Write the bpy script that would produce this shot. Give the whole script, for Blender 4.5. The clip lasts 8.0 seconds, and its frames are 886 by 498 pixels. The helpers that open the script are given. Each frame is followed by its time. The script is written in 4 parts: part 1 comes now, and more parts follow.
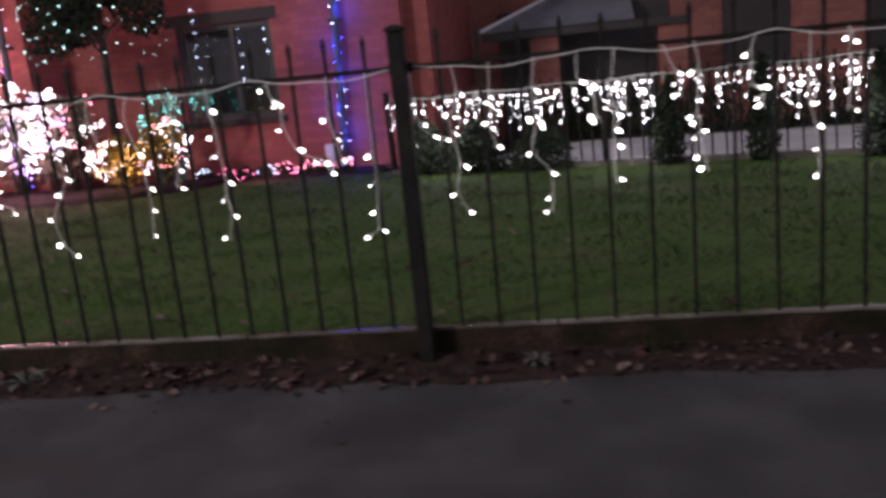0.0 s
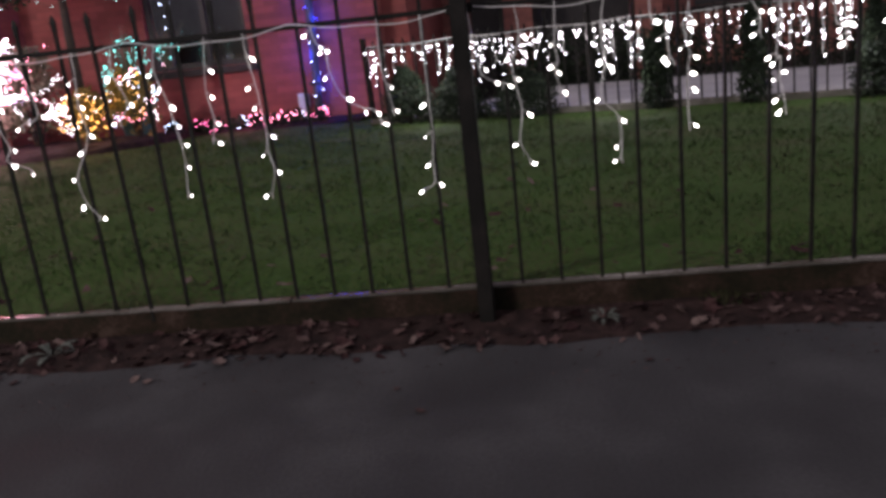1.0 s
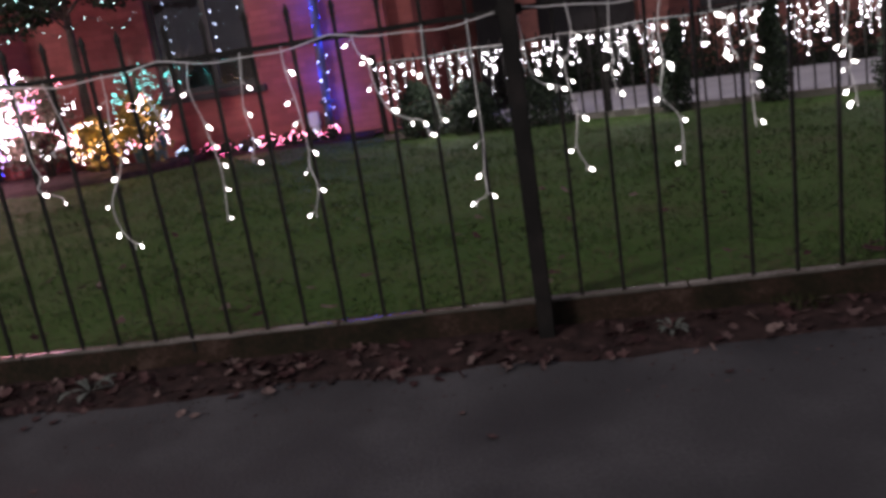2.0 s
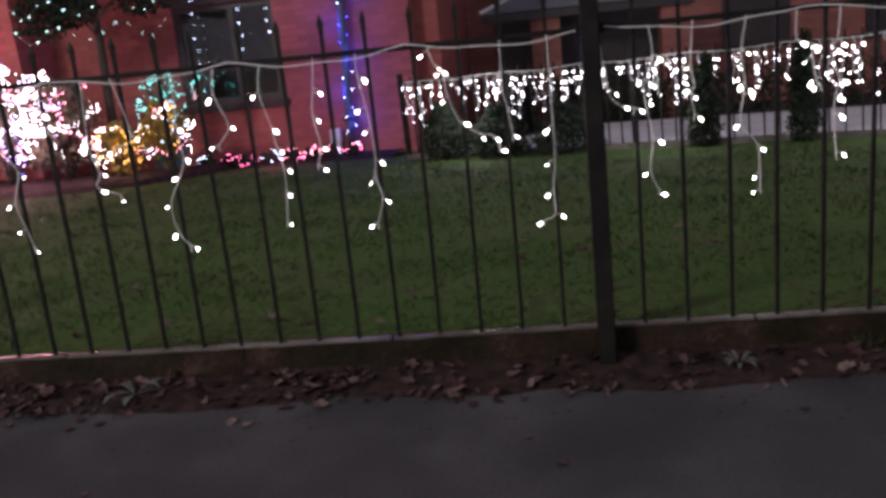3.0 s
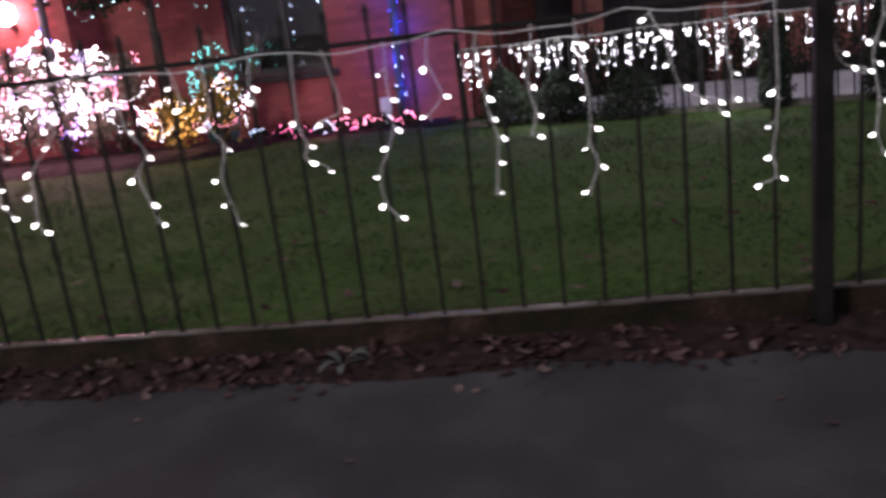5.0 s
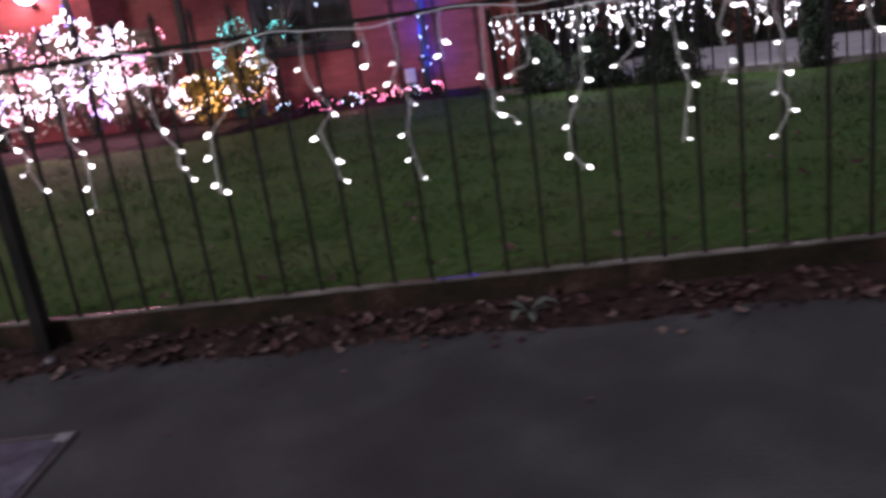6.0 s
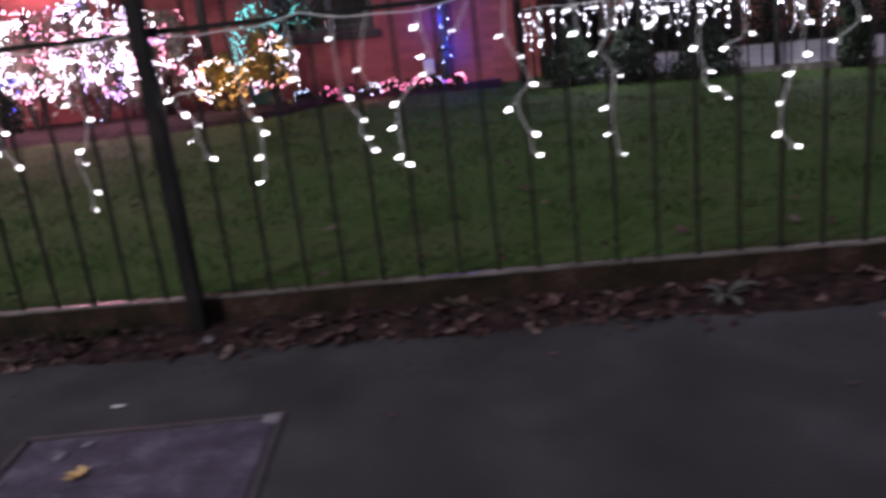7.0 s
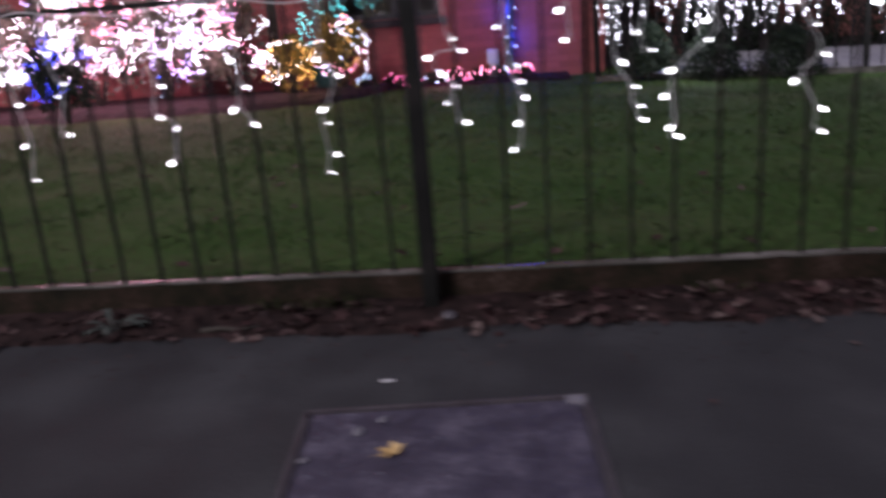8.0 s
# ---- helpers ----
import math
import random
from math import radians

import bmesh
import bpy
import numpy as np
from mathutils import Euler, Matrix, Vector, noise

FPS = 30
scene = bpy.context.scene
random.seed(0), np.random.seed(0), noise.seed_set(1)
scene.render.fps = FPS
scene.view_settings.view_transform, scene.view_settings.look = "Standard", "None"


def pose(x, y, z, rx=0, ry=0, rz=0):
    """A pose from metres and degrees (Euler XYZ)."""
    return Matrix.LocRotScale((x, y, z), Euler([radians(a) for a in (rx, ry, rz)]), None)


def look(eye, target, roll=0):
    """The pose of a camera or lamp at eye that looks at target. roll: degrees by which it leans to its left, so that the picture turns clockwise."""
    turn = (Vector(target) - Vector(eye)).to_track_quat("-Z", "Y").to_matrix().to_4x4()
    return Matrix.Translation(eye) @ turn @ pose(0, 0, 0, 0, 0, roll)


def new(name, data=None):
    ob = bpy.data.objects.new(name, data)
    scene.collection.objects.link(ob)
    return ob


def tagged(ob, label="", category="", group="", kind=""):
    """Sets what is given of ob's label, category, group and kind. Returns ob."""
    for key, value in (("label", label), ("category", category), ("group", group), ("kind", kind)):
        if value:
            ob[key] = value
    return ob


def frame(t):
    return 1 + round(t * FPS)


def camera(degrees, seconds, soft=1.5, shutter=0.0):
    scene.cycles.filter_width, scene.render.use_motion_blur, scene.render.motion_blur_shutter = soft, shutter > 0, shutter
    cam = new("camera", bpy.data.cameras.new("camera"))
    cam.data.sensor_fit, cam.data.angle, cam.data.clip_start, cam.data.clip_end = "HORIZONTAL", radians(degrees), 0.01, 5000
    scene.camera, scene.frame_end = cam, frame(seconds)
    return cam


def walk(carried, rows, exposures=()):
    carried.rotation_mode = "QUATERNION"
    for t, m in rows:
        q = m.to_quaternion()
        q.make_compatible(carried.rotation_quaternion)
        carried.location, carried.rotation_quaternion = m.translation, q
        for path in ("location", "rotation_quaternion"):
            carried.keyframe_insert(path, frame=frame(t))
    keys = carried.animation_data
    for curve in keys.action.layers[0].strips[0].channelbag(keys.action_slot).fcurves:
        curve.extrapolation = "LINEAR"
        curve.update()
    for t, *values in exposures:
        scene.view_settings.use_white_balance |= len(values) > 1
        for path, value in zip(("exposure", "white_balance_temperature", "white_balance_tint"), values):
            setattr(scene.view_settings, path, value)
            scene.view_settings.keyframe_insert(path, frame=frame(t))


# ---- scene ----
cam = camera(55.0, 8.0, soft=3.5, shutter=0.8)
PATH = [
    (0, (1.766, -2.304, 0.832), (1.438, -0.377, 0.409), -5.6),
    (0.3, (1.666, -2.288, 0.849), (1.332, -0.364, 0.421), -6.4),
    (0.5, (1.603, -2.27, 0.854), (1.313, -0.35, 0.375), -6.0),
    (1, (1.478, -2.208, 0.847), (1.24, -0.3, 0.297), -6.3),
    (1.5, (1.419, -2.182, 0.838), (1.141, -0.268, 0.332), -7.2),
    (2, (1.347, -2.113, 0.834), (1.095, -0.197, 0.318), -8.8),
    (2.2, (1.334, -2.098, 0.829), (1.04, -0.172, 0.377), -7.8),
    (3.3, (1.153, -2.091, 0.823), (0.9, -0.162, 0.361), -5.0),
    (3.5, (1.149, -2.104, 0.821), (0.844, -0.176, 0.387), -4.0),
    (4, (1.087, -2.063, 0.837), (0.761, -0.157, 0.325), -6.7),
    (4.2, (1.011, -2.062, 0.836), (0.724, -0.16, 0.29), -7.4),
    (5.3, (0.565, -2.208, 0.893), (0.279, -0.299, 0.368), -7.0),
    (5.5, (0.478, -2.239, 0.897), (0.205, -0.338, 0.339), -8.2),
    (6, (0.158, -2.262, 0.889), (-0.1, -0.368, 0.302), -8.4),
    (6.2, (0.043, -2.246, 0.891), (-0.18, -0.352, 0.331), -7.9),
    (6.5, (-0.129, -2.221, 0.895), (-0.375, -0.328, 0.299), -6.9),
    (7, (-0.456, -2.222, 0.882), (-0.635, -0.323, 0.28), -6.6),
    (7.2, (-0.586, -2.21, 0.871), (-0.775, -0.31, 0.272), -6.3),
    (7.5, (-0.783, -2.185, 0.85), (-0.951, -0.293, 0.222), -5.7),
    (8, (-1.127, -2.15, 0.846), (-1.31, -0.254, 0.237), -4.4),
]
walk(cam, [(t, look(eye, target, roll)) for t, eye, target, roll in PATH],
     exposures=[(0, 0.38, 6400, 11), (4, 0.36, 6300, 12), (5.5, 0.28, 6050, 13), (8, 0.25, 5800, 13)])

# ---- light ----
world = bpy.data.worlds.new("night")
scene.world = world
world.use_nodes = True
wn = world.node_tree.nodes
wn["Background"].inputs["Color"].default_value = (0.62, 0.56, 0.67, 1)
wn["Background"].inputs["Strength"].default_value = 0.38

street = new("street_light", bpy.data.lights.new("street_light", "AREA"))
street.data.shape, street.data.size, street.data.energy = "DISK", 2.6, 860
street.data.color = (1.0, 0.9, 0.88)
street.matrix_world = look((-7.5, -8.5, 7.8), (-0.5, 2.0, 0.0))


def cluster_light(x, y, z, watts, colour, size):
    """The joint light of one dense cluster of festive bulbs."""
    ob = new("cluster_light", bpy.data.lights.new("cluster_light", "POINT"))
    ob.data.energy, ob.data.color, ob.data.shadow_soft_size = watts, colour, size
    ob.location = (x, y, z)


for x in (-4.3, -5.2, -6.2):
    cluster_light(x, 6.1, 0.45, 32, (1.0, 0.45, 0.56), 0.25)
# no bulbs here: lamp added beside the wall lamp to brighten the wing
cluster_light(-5.6, 7.2, 1.4, 14, (1.0, 0.42, 0.52), 0.12)
cluster_light(-3.2, 6.5, 0.1, 4.5, (1.0, 0.5, 0.16), 0.15)
for x, z in ((-1.04, 0.08), (-1.22, 0.42), (-1.0, 0.8), (-1.2, 1.2), (-0.97, 1.6), (-1.16, 2.0)):
    cluster_light(x, 8.13, z, 5, (0.03, 0.06, 1.0), 0.1)
cluster_light(-1.9, 7.35, -0.12, 5, (1.0, 0.25, 0.5), 0.12)
for x, y, watts in ((0.5, 6.15, 12), (2.2, 5.35, 9), (3.9, 4.6, 6), (5.6, 3.8, 4)):
    cluster_light(x, y, 0.3, watts, (1.0, 0.94, 0.98), 0.2)


# ---- materials ----
def mat(name, colours, rough=0.8, metal=0.0, scale=20.0, fine=180.0, bump=0.3, depth=0.004, random_by="", wet=0.0, spec=0.5):
    """A surface with colour variation at two scales, bump, and an optional shift per object or per island."""
    m = bpy.data.materials.new(name)
    m.use_nodes = True
    nt = m.node_tree
    n, l = nt.nodes, nt.links
    b = n["Principled BSDF"]
    tc = n.new("ShaderNodeTexCoord")
    geo = n.new("ShaderNodeNewGeometry")
    big, small = n.new("ShaderNodeTexNoise"), n.new("ShaderNodeTexNoise")
    for node, s, d in ((big, scale, 4), (small, fine, 3)):
        node.inputs["Scale"].default_value, node.inputs["Detail"].default_value = s, d
        l.new(geo.outputs["Position"], node.inputs["Vector"])
    add = n.new("ShaderNodeMath")
    add.operation = "MULTIPLY_ADD"
    l.new(small.outputs["Fac"], add.inputs[0])
    add.inputs[1].default_value = 0.5
    l.new(big.outputs["Fac"], add.inputs[2])
    last = add
    if random_by:
        src = n.new("ShaderNodeObjectInfo") if random_by == "object" else geo
        mix = n.new("ShaderNodeMath")
        mix.operation = "MULTIPLY_ADD"
        l.new(src.outputs["Random" if random_by == "object" else "Random Per Island"], mix.inputs[0])
        mix.inputs[1].default_value = 0.7
        l.new(add.outputs[0], mix.inputs[2])
        off = n.new("ShaderNodeMath")
        off.operation = "SUBTRACT"
        l.new(mix.outputs[0], off.inputs[0])
        off.inputs[1].default_value = 0.35
        last = off
    ramp = n.new("ShaderNodeValToRGB")
    r = ramp.color_ramp
    while len(r.elements) < len(colours):
        r.elements.new(0.5)
    for i, c in enumerate(colours):
        r.elements[i].position = 0.45 + 0.6 * i / max(1, len(colours) - 1)
        r.elements[i].color = (*c, 1)
    l.new(last.outputs[0], ramp.inputs["Fac"])
    l.new(ramp.outputs["Color"], b.inputs["Base Color"])
    b.inputs["Metallic"].default_value = metal
    b.inputs["Specular IOR Level"].default_value = spec
    rr = n.new("ShaderNodeMapRange")
    rr.inputs["From Min"].default_value, rr.inputs["From Max"].default_value = 0.35, 0.65
    rr.inputs["To Min"].default_value, rr.inputs["To Max"].default_value = max(0.05, rough - wet), rough
    l.new(big.outputs["Fac"], rr.inputs["Value"])
    l.new(rr.outputs["Result"], b.inputs["Roughness"])
    if bump:
        bp = n.new("ShaderNodeBump")
        bp.inputs["Strength"].default_value, bp.inputs["Distance"].default_value = bump, depth
        l.new(add.outputs[0], bp.inputs["Height"])
        l.new(bp.outputs["Normal"], b.inputs["Normal"])
    return m


def brick_mat(name, c1, c2, mortar):
    """Brickwork in real brick size, for walls along x (u = x + y, v = z)."""
    m = mat(name, [c1, c2], 0.85, scale=1.6, fine=60)
    n, l = m.node_tree.nodes, m.node_tree.links
    geo = next(x for x in n if x.type == "NEW_GEOMETRY")
    sep, add, com = n.new("ShaderNodeSeparateXYZ"), n.new("ShaderNodeMath"), n.new("ShaderNodeCombineXYZ")
    l.new(geo.outputs["Position"], sep.inputs[0])
    l.new(sep.outputs[0], add.inputs[0]), l.new(sep.outputs[1], add.inputs[1])
    l.new(add.outputs[0], com.inputs[0]), l.new(sep.outputs[2], com.inputs[1])
    br = n.new("ShaderNodeTexBrick")
    br.inputs["Scale"].default_value = 1.0
    br.inputs["Brick Width"].default_value, br.inputs["Row Height"].default_value = 0.225, 0.075
    br.inputs["Mortar Size"].default_value = 0.006
    br.inputs["Color1"].default_value, br.inputs["Color2"].default_value = (0.75, 0.75, 0.75, 1), (1.1, 1.05, 1.0, 1)
    br.inputs["Mortar"].default_value = (*mortar, 1)
    l.new(com.outputs[0], br.inputs["Vector"])
    mul = n.new("ShaderNodeMix")
    mul.data_type, mul.blend_type = "RGBA", "MULTIPLY"
    mul.inputs["Factor"].default_value = 1.0
    ramp = next(x for x in n if x.type == "VALTORGB")
    l.new(ramp.outputs["Color"], mul.inputs["A"]), l.new(br.outputs["Color"], mul.inputs["B"])
    l.new(mul.outputs["Result"], n["Principled BSDF"].inputs["Base Color"])
    bump = next(x for x in n if x.type == "BUMP")
    inv = n.new("ShaderNodeMath")
    inv.operation = "SUBTRACT"
    inv.inputs[0].default_value = 1.0
    l.new(br.outputs["Fac"], inv.inputs[1])
    l.new(inv.outputs[0], bump.inputs["Height"])
    bump.inputs["Strength"].default_value, bump.inputs["Distance"].default_value = 0.6, 0.006
    return m


def glow(name, colour, strength):
    m = bpy.data.materials.new(name)
    m.use_nodes = True
    b = m.node_tree.nodes["Principled BSDF"]
    b.inputs["Base Color"].default_value = (0.8, 0.8, 0.8, 1)
    b.inputs["Emission Color"].default_value = (*colour, 1)
    b.inputs["Emission Strength"].default_value = strength
    return m


ASPHALT = mat("asphalt", [(0.014, 0.0135, 0.0138), (0.03, 0.029, 0.0297), (0.056, 0.054, 0.0555)], 0.8, scale=2.6, fine=120, bump=0.9, depth=0.004, wet=0.25, spec=0.32)
CONCRETE = mat("concrete", [(0.024, 0.02, 0.033), (0.05, 0.042, 0.064), (0.11, 0.093, 0.125)], 0.75, scale=13, fine=110, bump=1.0, depth=0.006, wet=0.3)
WORN = mat("worn_metal_edge", [(0.03, 0.026, 0.03), (0.06, 0.05, 0.055), (0.1, 0.085, 0.088)], 0.55, scale=14, fine=160, bump=0.3, wet=0.2)
COPING = mat("coping_stone", [(0.05, 0.047, 0.036), (0.1, 0.093, 0.078), (0.2, 0.18, 0.16)], 0.36, scale=5, fine=200, bump=0.4, wet=0.25)
DAMP_WALL = mat("damp_mossy_wall", [(0.005, 0.0038, 0.003), (0.013, 0.0115, 0.0055), (0.028, 0.017, 0.011), (0.055, 0.036, 0.027)], 0.85, scale=8, fine=90, bump=0.7, depth=0.008, spec=0.15)
SOIL = mat("soil", [(0.008, 0.005, 0.0045), (0.021, 0.012, 0.0105), (0.045, 0.026, 0.023)], 0.9, scale=22, fine=160, bump=0.9, depth=0.01, spec=0.15)
MULCH = mat("bark_mulch", [(0.012, 0.008, 0.008), (0.024, 0.014, 0.014), (0.045, 0.027, 0.026)], 0.9, scale=9, fine=70, bump=0.9, depth=0.015, spec=0.15)
LAWN = mat("lawn_earth", [(0.028, 0.058, 0.011), (0.04, 0.08, 0.0145), (0.052, 0.084, 0.021), (0.062, 0.068, 0.027)], 0.9, scale=1.3, fine=40, bump=0.3, depth=0.01, spec=0.15)
GRASS = mat("grass_blade", [(0.03, 0.066, 0.012), (0.042, 0.09, 0.015), (0.058, 0.098, 0.023), (0.076, 0.078, 0.033)], 0.6, scale=0.9, fine=9, bump=0, random_by="island", spec=0.15)
DRY_GRASS = mat("dead_grass", [(0.042, 0.05, 0.018), (0.058, 0.06, 0.024), (0.075, 0.07, 0.034)], 0.75, scale=6, fine=40, bump=0, random_by="island", spec=0.15)
IRON = mat("black_painted_iron", [(0.006, 0.0062, 0.005), (0.011, 0.0105, 0.009), (0.02, 0.017, 0.015)], 0.6, scale=12, fine=150, bump=0.25, depth=0.001, spec=0.15)
CABLE = mat("white_cable", [(0.7, 0.69, 0.66), (0.84, 0.83, 0.8)], 0.45, scale=30, fine=200, bump=0)
DARK_CABLE = mat("dark_green_cable", [(0.01, 0.02, 0.012), (0.02, 0.035, 0.02)], 0.5, scale=30, fine=200, bump=0)
BRICK = brick_mat("red_brick", (0.235, 0.06, 0.056), (0.36, 0.104, 0.095), (0.85, 0.8, 0.8))
BRICK_FAR = brick_mat("brown_brick", (0.24, 0.095, 0.08), (0.36, 0.145, 0.12), (0.85, 0.8, 0.8))
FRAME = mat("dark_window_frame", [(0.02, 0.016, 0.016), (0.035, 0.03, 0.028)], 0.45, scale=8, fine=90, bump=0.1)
SILL = mat("dark_sill_stone", [(0.018, 0.012, 0.012), (0.035, 0.026, 0.025)], 0.7, scale=10, fine=120)
# room wall colour with the gloom of the unlit room put into it
ROOM_DARK = mat("unlit_room_dark", [(0.03, 0.022, 0.018), (0.055, 0.042, 0.034)], 0.9, scale=5, fine=60)
PIPE = mat("grey_pipe_paint", [(0.05, 0.05, 0.06), (0.09, 0.09, 0.11)], 0.5, scale=8, fine=90, bump=0.1)
SLATE = mat("grey_slate", [(0.22, 0.25, 0.3), (0.33, 0.365, 0.42), (0.42, 0.45, 0.5)], 0.45, scale=5, fine=70, bump=0.3, wet=0.15)
WHITE = mat("white_paint", [(0.6, 0.6, 0.62), (0.8, 0.8, 0.82)], 0.5, scale=8, fine=80, bump=0.05)
PAVING = mat("pale_paving", [(0.42, 0.41, 0.42), (0.55, 0.54, 0.54), (0.65, 0.64, 0.63)], 0.75, scale=1.5, fine=60, bump=0.3)
PLASTIC = mat("pale_plastic", [(0.55, 0.57, 0.62), (0.7, 0.72, 0.76)], 0.5, scale=9, fine=80, bump=0.05)
LEAF_DARK = mat("evergreen_leaf", [(0.008, 0.012, 0.008), (0.015, 0.023, 0.013), (0.026, 0.038, 0.02)], 0.55, scale=3, fine=20, bump=0, random_by="island", spec=0.15)
LEAF_BUSH = mat("bush_leaf", [(0.07, 0.075, 0.05), (0.14, 0.13, 0.095), (0.23, 0.2, 0.16)], 0.55, scale=3, fine=20, bump=0, random_by="island", spec=0.15)
TUFT = mat("dull_grass", [(0.012, 0.018, 0.006), (0.024, 0.032, 0.01), (0.04, 0.044, 0.016)], 0.8, scale=12, fine=60, bump=0, random_by="island", spec=0.15)
LEAF_GOLD = mat("golden_leaf", [(0.08, 0.07, 0.015), (0.17, 0.125, 0.022), (0.28, 0.19, 0.035)], 0.55, scale=3, fine=20, bump=0, random_by="island")
BARK = mat("bark", [(0.02, 0.016, 0.012), (0.05, 0.04, 0.03)], 0.9, scale=14, fine=90, bump=0.8, depth=0.01)
POT = mat("glazed_pot", [(0.03, 0.09, 0.085), (0.05, 0.14, 0.13)], 0.35, scale=6, fine=60, bump=0.1)
DEAD_LEAF = mat("dead_leaf", [(0.024, 0.01, 0.01), (0.042, 0.019, 0.018), (0.06, 0.032, 0.03), (0.08, 0.048, 0.043), (0.12, 0.085, 0.075)], 0.7, scale=18, fine=90, bump=0.3, depth=0.002, random_by="object", spec=0.15)
YELLOW_LEAF = mat("yellow_leaf", [(0.36, 0.22, 0.07), (0.55, 0.38, 0.16)], 0.6, scale=30, fine=90, bump=0.2)
LITTER = mat("pale_scrap", [(0.35, 0.33, 0.33), (0.55, 0.53, 0.52)], 0.6, scale=30, fine=90, bump=0.1)
PEBBLE = mat("pale_grit", [(0.12, 0.11, 0.125), (0.2, 0.185, 0.2)], 0.75, scale=40, fine=160, bump=0.4)
PINK_BIT = mat("dark_plastic", [(0.02, 0.02, 0.02), (0.04, 0.04, 0.04)], 0.5, scale=30, bump=0)

for m in (GRASS, DRY_GRASS):
    up = m.node_tree.nodes.new("ShaderNodeCombineXYZ")
    up.inputs["Z"].default_value = 1.0
    m.node_tree.links.new(up.outputs["Vector"], m.node_tree.nodes["Principled BSDF"].inputs["Normal"])

BULB = glow("warm_white_bulb", (1.0, 0.95, 0.9), 10)
BULB_FAR = glow("cool_white_bulb", (1.0, 0.92, 1.0), 15)
BULB_PINK = glow("pinkish_bulb", (1.0, 0.24, 0.36), 18)
BULB_WHITE = glow("white_bulb", (1.0, 0.8, 0.9), 24)
BULB_BLUE = glow("blue_bulb", (0.04, 0.06, 1.0), 14)
BULB_ICE = glow("pale_blue_bulb", (0.6, 0.7, 1.0), 13)
BULB_TEAL = glow("teal_bulb", (0.12, 0.8, 0.75), 7)
BULB_MINT = glow("pale_mint_bulb", (0.5, 0.9, 0.85), 7)
BULB_GOLD = glow("golden_bulb", (1.0, 0.44, 0.06), 10)
BULB_VIOLET = glow("violet_bulb", (0.6, 0.4, 1.0), 14)
BULB_MAGENTA = glow("magenta_bulb", (1.0, 0.14, 0.34), 11)
LAMP_GLASS = glow("pinkish_lamp_glass", (1.0, 0.42, 0.48), 40)

glass = bpy.data.materials.new("window_glass")
glass.use_nodes = True
gb = glass.node_tree.nodes["Principled BSDF"]
gb.inputs["Base Color"].default_value = (0.9, 0.95, 0.95, 1)
gb.inputs["Transmission Weight"].default_value, gb.inputs["Roughness"].default_value = 1.0, 0.02


# ---- mesh helpers ----
def part(name, bm, material, parent=None, label="", m=None):
    """Links a bmesh, or a mesh, as one object under parent."""
    if isinstance(bm, bmesh.types.BMesh):
        me = bpy.data.meshes.new(name)
        bm.to_mesh(me)
        bm.free()
    else:
        me = bm
    if material and not me.materials:
        me.materials.append(material)
    ob = new(name, me)
    if parent:
        ob.parent = parent
    if m is not None:
        ob.matrix_basis = m
    return tagged(ob, label, kind="stuff" if name.endswith(("bulbs", "light_string", "leaves", "foliage", "crown")) else "")


def thing(name, m, label, category, group="", kind=""):
    ob = new(name)
    ob.empty_display_size = 0.1
    ob.matrix_basis = m
    return tagged(ob, label, category, group, kind)


def box(bm, x0, x1, y0, y1, z0, z1, bevel=0.0):
    r = bmesh.ops.create_cube(bm, size=1, matrix=Matrix.LocRotScale(((x0 + x1) / 2, (y0 + y1) / 2, (z0 + z1) / 2), None, (x1 - x0, y1 - y0, z1 - z0)))
    if bevel:
        edges = list({e for v in r["verts"] for e in v.link_edges})
        bmesh.ops.bevel(bm, geom=edges, offset=bevel, segments=2, affect="EDGES")
    return bm


def boxed(*a, **k):
    return box(bmesh.new(), *a, **k)


def tube(points, radius, sides=5, taper=None):
    """A tube along points; taper: the end's radius as a share of the start's."""
    pts = [Vector(p) for p in points]
    verts, faces = [], []
    for i, p in enumerate(pts):
        d = (pts[min(i + 1, len(pts) - 1)] - pts[max(i - 1, 0)]).normalized()
        a = d.orthogonal().normalized()
        b = d.cross(a)
        r = radius * (1 if taper is None else 1 + (taper - 1) * i / (len(pts) - 1))
        for k in range(sides):
            w = 2 * math.pi * k / sides
            verts.append(p + (a * math.cos(w) + b * math.sin(w)) * r)
    for i in range(len(pts) - 1):
        for k in range(sides):
            k2 = (k + 1) % sides
            faces.append((i * sides + k, i * sides + k2, (i + 1) * sides + k2, (i + 1) * sides + k))
    faces += [tuple(range(sides))[::-1], tuple((len(pts) - 1) * sides + k for k in range(sides))]
    return [tuple(v) for v in verts], faces


def mesh_of(name, pieces, smooth=False):
    """One mesh out of (verts, faces) pieces."""
    verts, faces = [], []
    for v, f in pieces:
        o = len(verts)
        verts += v
        faces += [tuple(i + o for i in q) for q in f]
    me = bpy.data.meshes.new(name)
    me.from_pydata(verts, [], faces)
    if smooth:
        me.polygons.foreach_set("use_smooth", [True] * len(me.polygons))
    me.update()
    return me


_ball = bmesh.new()
bmesh.ops.create_icosphere(_ball, subdivisions=1, radius=1)
_ball.verts.index_update()
BALL = ([v.co.copy() for v in _ball.verts], [tuple(v.index for v in f.verts) for f in _ball.faces])
_ball.free()


def balls(points, radius, rng, least=0.7, most=1.25, stretch=1.15):
    """Small glowing tips, a little longer than wide."""
    out = []
    for p in points:
        r = radius * rng.uniform(least, most)
        tall = r * rng.uniform(1.0, stretch)
        out.append(([(p[0] + v.x * r, p[1] + v.y * r, p[2] + v.z * tall) for v in BALL[0]], BALL[1]))
    return out


